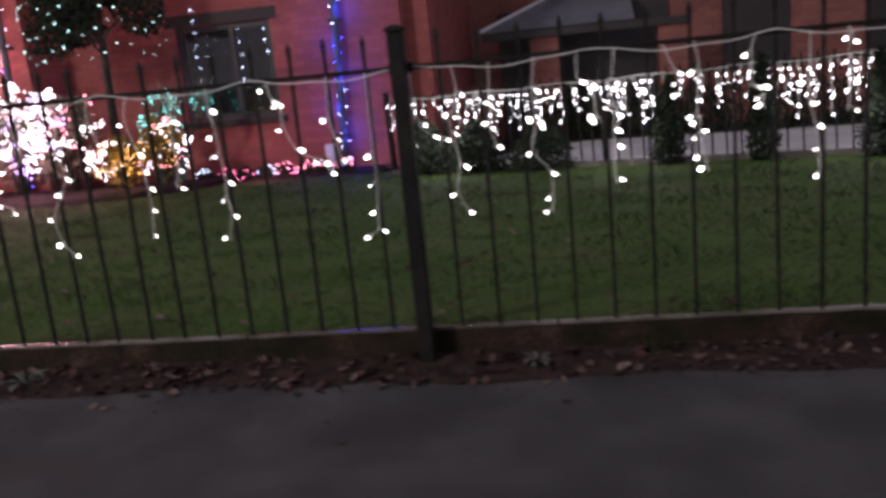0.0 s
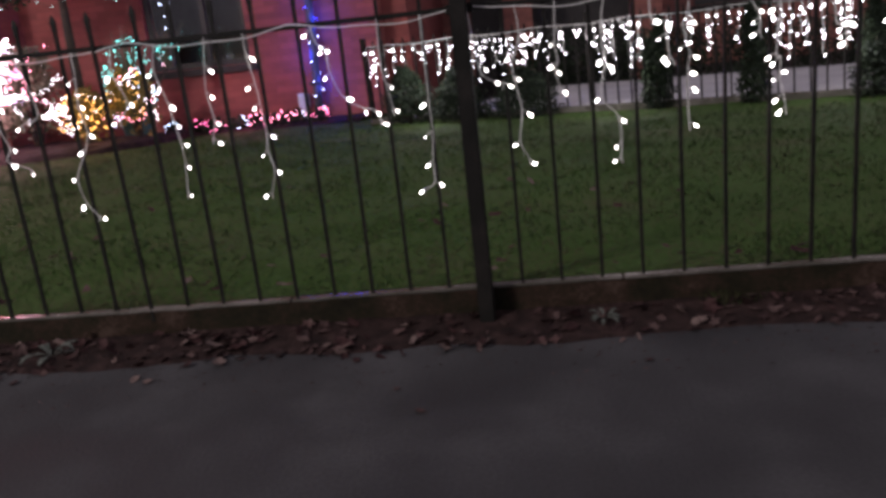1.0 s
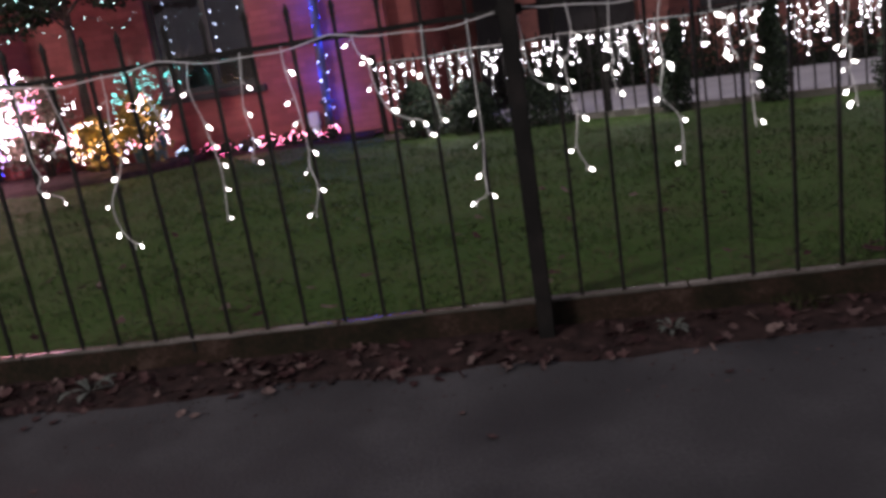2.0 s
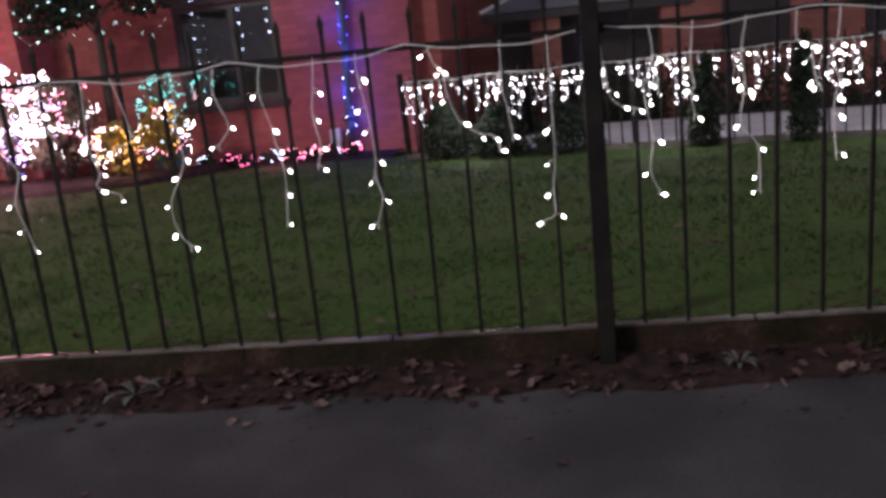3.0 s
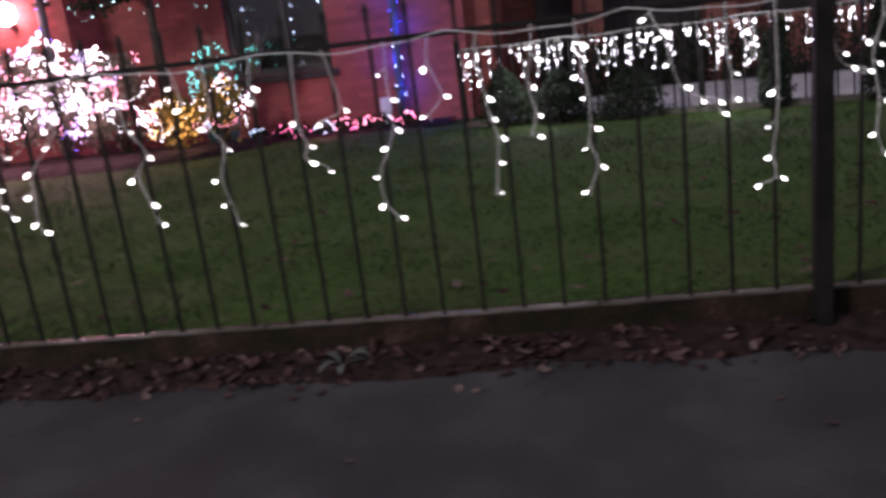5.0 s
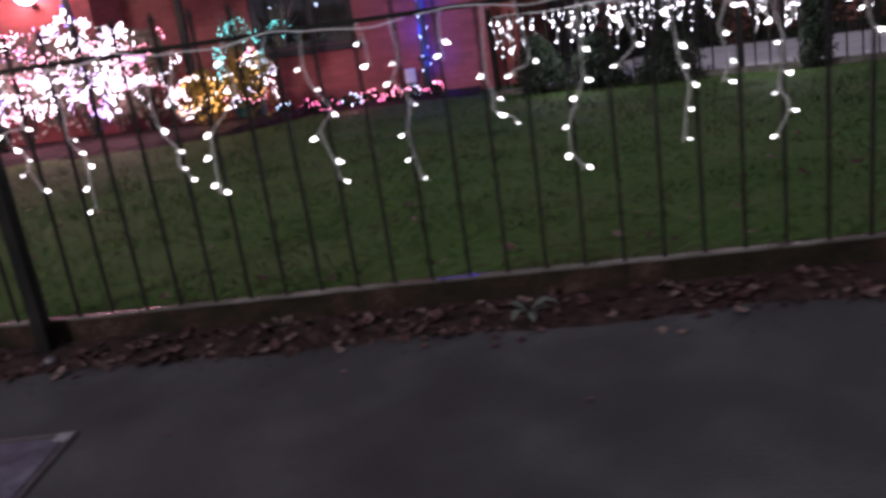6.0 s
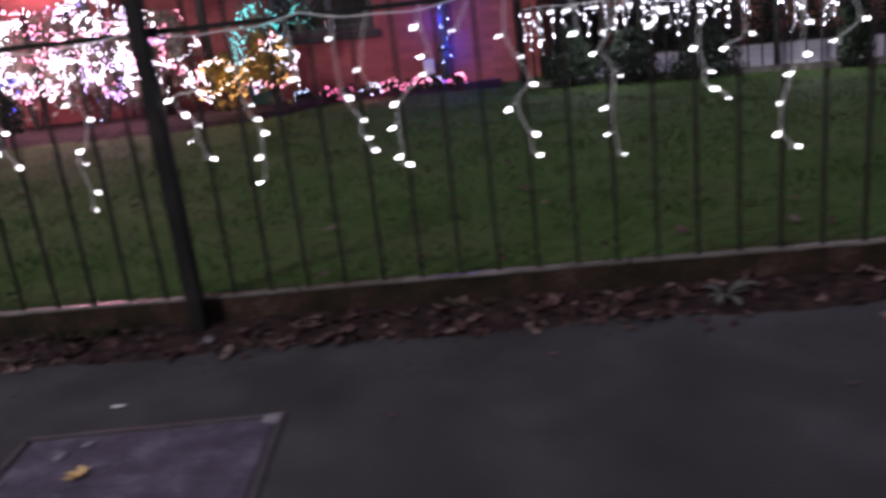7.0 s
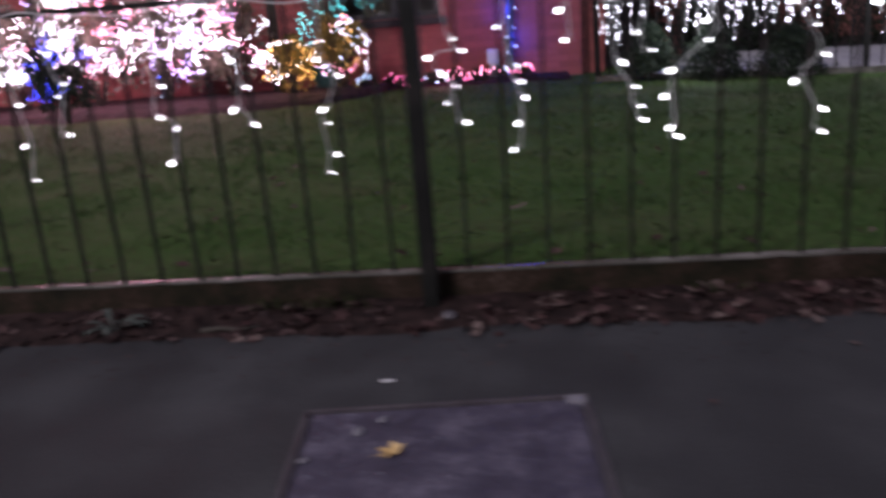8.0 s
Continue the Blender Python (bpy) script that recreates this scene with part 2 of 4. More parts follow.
def leaf_cloud(name, centres, n, size, rng, flat=0.0):
    """Many small folded leaves filling ellipsoids (centre, radii), denser towards the outside, with an uneven outline."""
    verts, faces = [], []
    for i in range(n):
        c, r = centres[rng.randrange(len(centres))]
        d = Vector((rng.gauss(0, 1), rng.gauss(0, 1), rng.gauss(0, 1))).normalized()
        k = rng.uniform(0.35, 1.0) ** 0.5 * rng.uniform(0.85, 1.12)
        p = Vector((c[0] + d.x * r[0] * k, c[1] + d.y * r[1] * k, c[2] + d.z * r[2] * k))
        a = Vector((rng.gauss(0, 1), rng.gauss(0, 1), rng.gauss(0, 1) * (1 - flat))).normalized()
        b = a.orthogonal().normalized()
        s = size * rng.uniform(0.6, 1.4)
        o = len(verts)
        verts += [tuple(p), tuple(p + a * s * 0.5 + b * s * 0.3), tuple(p + a * s), tuple(p + a * s * 0.5 - b * s * 0.3)]
        faces += [(o, o + 1, o + 2), (o, o + 2, o + 3)]
    me = bpy.data.meshes.new(name)
    me.from_pydata(verts, [], faces)
    me.update()
    return me


def fall(y):
    """Height of the garden, which falls gently from the railing to the house."""
    return 0.088 - 0.058 * y


# ---- ground ----
bm = bmesh.new()
bmesh.ops.create_grid(bm, x_segments=2, y_segments=2, size=300, matrix=Matrix.Translation((0, 0, -0.62)))
tagged(part("ground", bm, ASPHALT), "dark ground that runs on into the distance", "ground", kind="structure")
tagged(part("pavement", boxed(-60, 60, -9, -0.0065, -0.3, 0.0), ASPHALT), "dark damp asphalt pavement beside the railing", "pavement", kind="structure")

bm = bmesh.new()
NX, NY = 120, 60
grid = [[bm.verts.new((-16 + 32 * i / NX, 0.0165 + 9.43 * (j / NY) ** 1.5, 0)) for i in range(NX + 1)] for j in range(NY + 1)]
for row in grid:
    for v in row:
        v.co.z = fall(v.co.y) + 0.002 + 0.018 * noise.noise(v.co * 1.7) + 0.0015 * noise.noise(v.co * 7)
for j in range(NY):
    for i in range(NX):
        bm.faces.new((grid[j][i], grid[j][i + 1], grid[j + 1][i + 1], grid[j + 1][i]))
lawn = tagged(part("lawn", bm, LAWN), "short dark green winter lawn behind the railing", "lawn", kind="structure")

rng = random.Random(4)
verts, faces, dry_verts, dry_faces = [], [], [], []
for i in range(95000):
    y = 0.022 + 7.6 * rng.random() ** 1.7
    x = rng.uniform(-3.2 - 0.75 * y, 3.3 + 0.55 * y)
    if y > 6.75 - 0.46 * (x + 0.3):
        continue
    p = Vector((x, y, 0))
    z = fall(y) + 0.001 + 0.018 * noise.noise(p * 1.7)
    h = rng.uniform(0.01, 0.028) * (0.8 + 0.5 * noise.noise(p * 2.3))
    w = rng.uniform(0.0015, 0.003) * (1 + 0.5 * y)
    a, lx, ly = rng.uniform(0, 6.28), rng.gauss(0, 0.014), rng.gauss(0, 0.014)
    worn = noise.noise(Vector((x * 1.3, y * 1.9, 3))) + 0.5 * noise.noise(Vector((x * 5, y * 6, 7))) + rng.gauss(0, 0.12)
    if worn > 0.02 + 0.16 * y:
        h *= 0.6
        o = len(dry_verts)
        dry_verts += [(x - w * math.cos(a), y - w * math.sin(a), z), (x + w * math.cos(a), y + w * math.sin(a), z), (x + 1.5 * lx, y + 1.5 * ly, z + h)]
        dry_faces.append((o, o + 1, o + 2))
        continue
    o = len(verts)
    verts += [(x - w * math.cos(a), y - w * math.sin(a), z), (x + w * math.cos(a), y + w * math.sin(a), z), (x + lx, y + ly, z + h)]
    faces.append((o, o + 1, o + 2))
me = bpy.data.meshes.new("grass")
me.from_pydata(verts, [], faces)
tagged(part("grass", me, GRASS), "short tufty grass blades of the lawn", "grass", kind="stuff")
me = bpy.data.meshes.new("dry_grass")
me.from_pydata(dry_verts, [], dry_faces)
tagged(part("dry_grass", me, DRY_GRASS), "worn brownish patches of dead grass near the railing", "grass", kind="stuff")

# ---- dwarf wall with coping stones ----
wall = tagged(part("wall_dwarf", boxed(-15, 15, -0.006, 0.05, -0.3, 0.09), DAMP_WALL), "low damp mossy wall under the railing", "wall", kind="structure")
rng = random.Random(2)
coping_meshes = []
for k in range(3):
    bm = boxed(-0.457, 0.457, -0.0095, 0.016, 0.0, 0.009, bevel=0.002)
    bmesh.ops.subdivide_edges(bm, edges=[e for e in bm.edges if e.calc_length() > 0.5], cuts=14)
    for v in bm.verts:
        v.co += Vector((0, 0.003 * noise.noise(v.co * 9 + Vector((k * 5, 0, 0))), 0.0025 * noise.noise(v.co * 11 + Vector((0, k * 7, 0)))))
    me = bpy.data.meshes.new("coping_stone")
    bm.to_mesh(me), bm.free()
    coping_meshes.append(me)

# ---- railing ----
SPACING, POST_GAP, POST_X = 0.1078, 2.68, 1.31
RAIL_Z, TIP_Z = 0.832, 0.925


def bar_mesh():
    """A square bar with a flattened spear tip."""
    rings = [(0.06, 0.0043, 0.0043), (RAIL_Z + 0.05, 0.0043, 0.0043), (RAIL_Z + 0.056, 0.006, 0.0055), (RAIL_Z + 0.062, 0.0048, 0.0045),
             (RAIL_Z + 0.074, 0.0075, 0.005), (TIP_Z - 0.012, 0.0055, 0.004), (TIP_Z + 0.002, 0.0012, 0.001)]
    verts, faces = [], []
    for z, a, b in rings:
        verts += [(-a, -b, z), (a, -b, z), (a, b, z), (-a, b, z)]
    for i in range(len(rings) - 1):
        for k in range(4):
            faces.append((i * 4 + k, i * 4 + (k + 1) % 4, i * 4 + 4 + (k + 1) % 4, i * 4 + 4 + k))
    faces.append(tuple(len(verts) - 4 + k for k in range(4)))
    return mesh_of("bar", [(verts, faces)])


BAR = bar_mesh()
BAR.materials.append(IRON)


railing = thing("railing", pose(0, 0, 0), "black iron railing with spear tips standing on the dwarf wall", "railing")


def panel(x0):
    """The rail and bars between two posts, from the left post's x."""
    part("rail", boxed(x0 + 0.02, x0 + POST_GAP - 0.02, -0.006, 0.006, RAIL_Z - 0.0065, RAIL_Z + 0.0065, bevel=0.002), IRON, railing)
    for k in range(24):
        part("bar", BAR, IRON, railing, m=pose(x0 + 0.1 + SPACING * k, rng.gauss(0, 0.001), rng.gauss(0, 0.002), rng.gauss(0, 0.25), rng.gauss(0, 0.25), 0))


def post(x):
    t = part("post", boxed(-0.021, 0.021, -0.021, 0.021, -0.1, 0.925, bevel=0.003), IRON, railing, "thick square post set in the ground", pose(x, -0.045, 0))
    bm = boxed(-0.026, 0.026, -0.026, 0.026, 0.9255, 0.938, bevel=0.003)
    bmesh.ops.create_cone(bm, cap_ends=True, segments=4, radius1=0.03, radius2=0.012, depth=0.008, matrix=Matrix.Translation((0, 0, 0.9405)) @ Matrix.Rotation(math.pi / 4, 4, "Z"))
    part("cap", bm, IRON, t)
    part("bracket", boxed(-0.035, 0.035, 0.0215, 0.054, RAIL_Z - 0.013, RAIL_Z + 0.013, bevel=0.003), IRON, t)


for k in range(-2, 2):
    panel(POST_X + POST_GAP * k)
for k in range(-2, 3):
    post(POST_X + POST_GAP * k)


# ---- icicle lights on the railing ----
def bulb_mesh():
    prof = [(-0.004, 0.0016), (0.0, 0.0026), (0.003, 0.0038), (0.0065, 0.0032), (0.009, 0.0012)]
    verts, faces = [], []
    for z, r in prof:
        verts += [(r * math.cos(2 * math.pi * k / 8), r * math.sin(2 * math.pi * k / 8), -z) for k in range(8)]
    for i in range(len(prof) - 1):
        for k in range(8):
            faces.append((i * 8 + k, i * 8 + 8 + k, i * 8 + 8 + (k + 1) % 8, i * 8 + (k + 1) % 8))
    faces += [tuple(range(8)), tuple(32 + k for k in range(8))[::-1]]
    return mesh_of("bulb", [(verts, faces)], smooth=True)


BULB_MESH = bulb_mesh()
BULB_MESH.materials.append(BULB)


def smooth_run(points, steps=6):
    """A soft curve through points."""
    p = [Vector(points[0])] + [Vector(q) for q in points] + [Vector(points[-1])]
    out = []
    for a, b, c, d in zip(p, p[1:], p[2:], p[3:]):
        for k in range(steps):
            u = k / steps
            out.append(0.5 * (2 * b + (c - a) * u + (2 * a - 5 * b + 4 * c - d) * u * u + (3 * b - a - 3 * c + d) * u ** 3))
    return out + [p[-1]]


def icicle_string(x0, x1, seed):
    """A white cable tied along the rail in shallow loops."""
    r = random.Random(seed)
    t = thing("icicle_lights", pose(0, 0, 0), "lit warm white icicle lights on white cable along the railing", "string lights", "icicle lights on the railing")
    pts, x = [], x0
    while x < x1:
        lift = 0.012 - 0.024 * abs(math.sin(math.pi * (x - 0.88) / 0.46)) + 0.003 * math.sin(x * 31)
        pts.append((x, -0.016 + 0.005 * math.sin(x * 9), RAIL_Z - 0.006 + lift))
        x += 0.04
    part("cable", mesh_of("cable", [tube(pts, 0.0014)], True), CABLE, t)
    return t, r


def drop(string, top, *bulbs):
    """A hanging cable from the rail at x = top, with bulbs at (x, z) on short stalks and a hooked end."""
    t, r = string
    knots, spots, px, n = [(top, -0.018, RAIL_Z - 0.004)], [], top, len(bulbs)
    for k, (x, z) in enumerate(bulbs):
        side = 1 if x > px else -1
        reach = r.uniform(0.009, 0.02)
        last = k == n - 1
        node = (x - side * reach, -0.02 + 0.012 * math.sin(k * 2.1 + top * 9), min(z + r.uniform(0.004, 0.016), knots[-1][2] - 0.006))
        knots.append(node)
        spots.append((Vector(node), Vector((x, node[1] - r.uniform(0.002, 0.008), z)), side))
        px = node[0]
    end = Vector(knots[-1])
    knots.append((end.x + r.uniform(-0.004, 0.004), end.y, end.z - r.uniform(0.012, 0.02)))
    pieces = [tube(smooth_run(knots), 0.0012)]
    for a, b, side in spots:
        pieces.append(tube([a, a.lerp(b, 0.6) + Vector((0, 0, 0.003)), b], 0.0009))
    d = part("drop", mesh_of("drop", pieces, True), CABLE, t)
    for a, b, side in spots:
        part("bulb", BULB_MESH, BULB, d, m=pose(*b, r.uniform(-15, 15), -side * r.uniform(15, 70), 0) @ Matrix.Scale(r.choice((0.5, 0.65, 0.8, 0.9, 1.1)), 4))


s1 = icicle_string(-4.0, -0.13, 11)
drop(s1, -2.6, (-2.61, 0.7), (-2.58, 0.6), (-2.59, 0.48))
drop(s1, -2.42, (-2.43, 0.72), (-2.4, 0.61), (-2.42, 0.5), (-2.4, 0.41))
drop(s1, -2.31, (-2.295, 0.734), (-2.275, 0.655), (-2.298, 0.623), (-2.279, 0.526))
drop(s1, -2.03, (-2.04, 0.74), (-2.019, 0.633), (-2.029, 0.557), (-1.998, 0.524), (-2.027, 0.434))
drop(s1, -1.82, (-1.83, 0.684), (-1.796, 0.618), (-1.84, 0.562), (-1.79, 0.521))
drop(s1, -1.6, (-1.609, 0.675), (-1.56, 0.631), (-1.609, 0.548), (-1.595, 0.515), (-1.588, 0.432), (-1.605, 0.383))
drop(s1, -1.3, (-1.27, 0.7), (-1.25, 0.67), (-1.33, 0.66), (-1.303, 0.617), (-1.269, 0.585), (-1.294, 0.547), (-1.25, 0.493))
drop(s1, -1.15, (-1.16, 0.72), (-1.117, 0.625), (-1.111, 0.586), (-1.1, 0.547), (-1.12, 0.487), (-1.132, 0.418))
drop(s1, -1.0, (-1.01, 0.75), (-1.0, 0.68))
drop(s1, -0.88, (-0.89, 0.771), (-0.862, 0.618), (-0.831, 0.555), (-0.822, 0.51), (-0.812, 0.473))
drop(s1, -0.79, (-0.829, 0.686), (-0.79, 0.64))
drop(s1, -0.65, (-0.671, 0.776), (-0.663, 0.701), (-0.661, 0.658), (-0.744, 0.59), (-0.758, 0.528), (-0.747, 0.453), (-0.727, 0.427))
drop(s1, -0.53, (-0.578, 0.756))
drop(s1, -0.44, (-0.462, 0.73), (-0.414, 0.675), (-0.384, 0.604), (-0.452, 0.545), (-0.39, 0.478), (-0.383, 0.419))
drop(s1, -0.29, (-0.291, 0.775), (-0.277, 0.718))
drop(s1, -0.2, (-0.205, 0.715), (-0.23, 0.663), (-0.165, 0.6), (-0.21, 0.526), (-0.205, 0.455), (-0.165, 0.4))
s2 = icicle_string(-0.13, 3.9, 12)
drop(s2, -0.07, (-0.062, 0.751), (-0.088, 0.717))
drop(s2, 0.04, (0.017, 0.651), (0.06, 0.588), (0.06, 0.548), (0.1, 0.518))
drop(s2, 0.12, (0.161, 0.671), (0.089, 0.642))
drop(s2, 0.28, (0.256, 0.748), (0.29, 0.686), (0.29, 0.608), (0.25, 0.563), (0.222, 0.495), (0.223, 0.415), (0.274, 0.378))
drop(s2, 0.39, (0.373, 0.752), (0.424, 0.68), (0.358, 0.632))
drop(s2, 0.51, (0.489, 0.749), (0.529, 0.662), (0.537, 0.609), (0.555, 0.562), (0.543, 0.498), (0.535, 0.422))
drop(s2, 0.645, (0.656, 0.744), (0.639, 0.678), (0.65, 0.608), (0.646, 0.557))
drop(s2, 0.75, (0.766, 0.765), (0.742, 0.691), (0.757, 0.639), (0.787, 0.56), (0.753, 0.511), (0.795, 0.466), (0.746, 0.403))
drop(s2, 0.94, (0.91, 0.807), (0.953, 0.775), (0.964, 0.764), (0.945, 0.76), (0.955, 0.697), (1.006, 0.638), (1.044, 0.6), (1.08, 0.597), (1.092, 0.565))
drop(s2, 1.1, (1.083, 0.713), (1.12, 0.657), (1.125, 0.596))
drop(s2, 1.21, (1.198, 0.606), (1.192, 0.522), (1.191, 0.447), (1.222, 0.396), (1.166, 0.378))
drop(s2, 1.33, (1.364, 0.678), (1.389, 0.642), (1.421, 0.632))
drop(s2, 1.445, (1.468, 0.748), (1.42, 0.698), (1.445, 0.69), (1.444, 0.646), (1.464, 0.555), (1.424, 0.483), (1.466, 0.428))
drop(s2, 1.545, (1.53, 0.721), (1.526, 0.669), (1.546, 0.653), (1.558, 0.601))
drop(s2, 1.665, (1.667, 0.742), (1.645, 0.669), (1.672, 0.655), (1.676, 0.643), (1.636, 0.578), (1.698, 0.518), (1.678, 0.452), (1.672, 0.419))
drop(s2, 1.775, (1.786, 0.752), (1.815, 0.74), (1.794, 0.708), (1.803, 0.662), (1.81, 0.65))
drop(s2, 1.87, (1.873, 0.742), (1.865, 0.728), (1.844, 0.679), (1.877, 0.659), (1.87, 0.619), (1.875, 0.579), (1.873, 0.493))
drop(s2, 1.99, (2.031, 0.751), (2.019, 0.725), (2.016, 0.696))
drop(s2, 2.07, (2.06, 0.75), (2.055, 0.638), (2.059, 0.624), (2.062, 0.584), (2.09, 0.6), (2.066, 0.535), (2.076, 0.505))
drop(s2, 2.22, (2.194, 0.782), (2.225, 0.7), (2.24, 0.7), (2.221, 0.67), (2.222, 0.655))
drop(s2, 2.35, (2.33, 0.7), (2.351, 0.648), (2.372, 0.59), (2.36, 0.53), (2.358, 0.465))
drop(s2, 2.44, (2.43, 0.8), (2.45, 0.79), (2.46, 0.691), (2.456, 0.621))
drop(s2, 2.66, (2.67, 0.7), (2.64, 0.6), (2.65, 0.47))
drop(s2, 2.8, (2.79, 0.72), (2.8, 0.61))

# ---- house ----
HY, HB = 8.33, -0.62
WX0, WX1, WZ0, WZ1 = -3.25, -1.97, 0.4, 1.6
front = tagged(part("wall_front", box(box(box(boxed(-4.85, WX0, HY, HY + 0.3, HB, 6.0), WX1, -0.3, HY, HY + 0.3, HB, 6.0), WX0, WX1, HY, HY + 0.3, HB, WZ0), WX0, WX1, HY, HY + 0.3, WZ1, 6.0), BRICK),
               "red brick house front lit by coloured lights", "wall", kind="structure")
tagged(part("wall_side", boxed(-0.302, -0.002, HY + 0.3, 15, HB, 6.0), BRICK), "red brick side wall of the house", "wall", kind="structure")
tagged(part("wall_wing", boxed(-14, -4.85, 7.55, 7.85, HB, 6.0), BRICK), "red brick wing wall glowing pink beside the lights", "wall", kind="structure")
tagged(part("wall_wing_return", boxed(-5.15, -4.853, 7.85, 8.6, HB, 6.0), BRICK), "red brick return of the wing", "wall", kind="structure")
# the room's darkness comes from this wall's colour
tagged(part("wall_room", boxed(-4.9, -0.4, 9.6, 9.7, HB, 3), ROOM_DARK), "room wall behind the window, coloured dark to look unlit", "wall", kind="structure")

win = thing("window_1", pose(0, 0, 0), "dark framed unlit window in the red brick front", "window", kind="structure")
bm = bmesh.new()
for a in ((WX0, WX0 + 0.07, WZ0, WZ1), (WX1 - 0.07, WX1, WZ0, WZ1), (WX0 + 0.07, WX1 - 0.07, WZ0, WZ0 + 0.07), (WX0 + 0.07, WX1 - 0.07, WZ1 - 0.07, WZ1), (-2.55, -2.48, WZ0 + 0.07, WZ1 - 0.07)):
    box(bm, a[0], a[1], HY + 0.06, HY + 0.13, a[2], a[3], bevel=0.006)
part("window_frame", bm, FRAME, win)
for a, b in ((WX0 + 0.07, -2.55), (-2.48, WX1 - 0.07)):
    p = part("pane", boxed(a, b, HY + 0.09, HY + 0.1, WZ0 + 0.07, WZ1 - 0.07), glass, win)
    p.visible_shadow = False
part("window_sill", boxed(WX0 - 0.08, WX1 + 0.08, HY - 0.06, HY + 0.06, WZ0 - 0.09, WZ0 - 0.003, bevel=0.008), SILL, win)
part("lintel", boxed(WX0 - 0.1, WX1 + 0.1, HY - 0.012, HY + 0.05, WZ1 + 0.003, WZ1 + 0.15, bevel=0.006), SILL, win)

# bands of hanging lights across the window
r = random.Random(31)
for x, top, bottom in ((-2.95, 1.95, 0.92), (-2.38, 1.5, 0.88), (-2.02, 1.48, 1.2)):
    t = thing("window_light_strand", pose(x, HY - 0.05, top), "thin hanging strand of cool white bulbs before the window", "string lights", "strands before the window")
    n = round((top - bottom) / 0.075)
    line = [(0.012 * math.sin(i * 1.7), 0, -(top - bottom) * i / n) for i in range(n + 1)]
    part("cable", mesh_of("cable", [tube(line, 0.003)]), DARK_CABLE, t)
    part("bulbs", mesh_of("bulbs", balls([(p[0] + r.uniform(-0.015, 0.015), -0.01, p[2]) for p in line[::2]] + [(0, -0.01, line[-1][2])], 0.0058, r)), BULB_ICE, t)


def wound_pipe(x, y, z0, z1, lean, label):
    """A pipe with a string of blue lights wound round it."""
    t = thing("drainpipe", pose(x, y, z0, 0, lean, 0), label, "drainpipe", "drainpipes wound with lights")
    h = z1 - z0
    part("pipe", mesh_of("pipe", [tube([(0, 0, h * i / 8) for i in range(9)], 0.05, 14)], True), PIPE, t)
    for z in (0.5, 1.9, 3.2):
        if z < h:
            part("clip", boxed(-0.075, 0.075, -0.07, 0.1, z, z + 0.04, bevel=0.004), FRAME, t)
    n = round(h / 0.012)
    coil = [(0.058 * math.cos(i * 0.35), 0.058 * math.sin(i * 0.35), h * i / n) for i in range(n + 1)]
    part("light_cable", mesh_of("light_cable", [tube(coil, 0.004, 4)]), DARK_CABLE, t)
    rr = random.Random(int(x * 100) % 97)
    spots = [(c[0] * 1.15 + rr.gauss(0, 0.008), c[1] * 1.15, c[2] + rr.gauss(0, 0.012)) for c in coil[::2]]
    part("blue_light_string", mesh_of("blue_light_string", balls(spots[::3], 0.0055, rr)), BULB_BLUE, t, "small glowing blue bulbs")
    part("pale_light_string", mesh_of("pale_light_string", balls([s for i, s in enumerate(spots) if s[1] < 0.02 and i % 3 == 0], 0.006, rr)), BULB_ICE, t, "small glowing pale blue bulbs")
    return t


wound_pipe(-1.17, 8.2, fall(8.2) - 0.05, 3.2, 2.4, "drainpipe wound with glowing blue string lights")
wound_pipe(-5.12, 7.45, fall(7.4) - 0.05, 3.2, 1.5, "dark drainpipe at the wing wound with blue lights")

t = thing("meter_box", pose(-1.36, HY - 0.05, -0.2), "small pale meter box on the brick with a conduit", "meter box")
part("box", boxed(-0.065, 0.065, -0.04, 0.045, 0, 0.17, bevel=0.01), PLASTIC, t)
part("conduit", boxed(-0.045, 0.045, -0.01, 0.045, -0.26, -0.002, bevel=0.008), PLASTIC, t)

# lamp on the wing
t = thing("wall_lamp", pose(-5.5, 7.55, 1.45), "round wall lamp glowing pinkish white on the brick wing", "lamp")
part("bracket", boxed(-0.04, 0.04, -0.14, 0.0, -0.16, -0.1, bevel=0.006), FRAME, t)
bm = bmesh.new()
bmesh.ops.create_icosphere(bm, subdivisions=3, radius=0.13, matrix=Matrix.Translation((0, -0.15, 0.02)))
part("globe", bm, LAMP_GLASS, t)


# ---- lit shrubs ----
def shell(rng, c, r, n, front=True):
    out = []
    while len(out) < n:
        d = Vector((rng.gauss(0, 1), rng.gauss(0, 1), rng.gauss(0, 1))).normalized()
        if d.z < -0.55 or (front and d.y > 0.45):
            continue
        k = rng.uniform(0.93, 1.12)
        out.append((c[0] + d.x * r[0] * k, c[1] + d.y * r[1] * k, c[2] + d.z * r[2] * k))
    return out


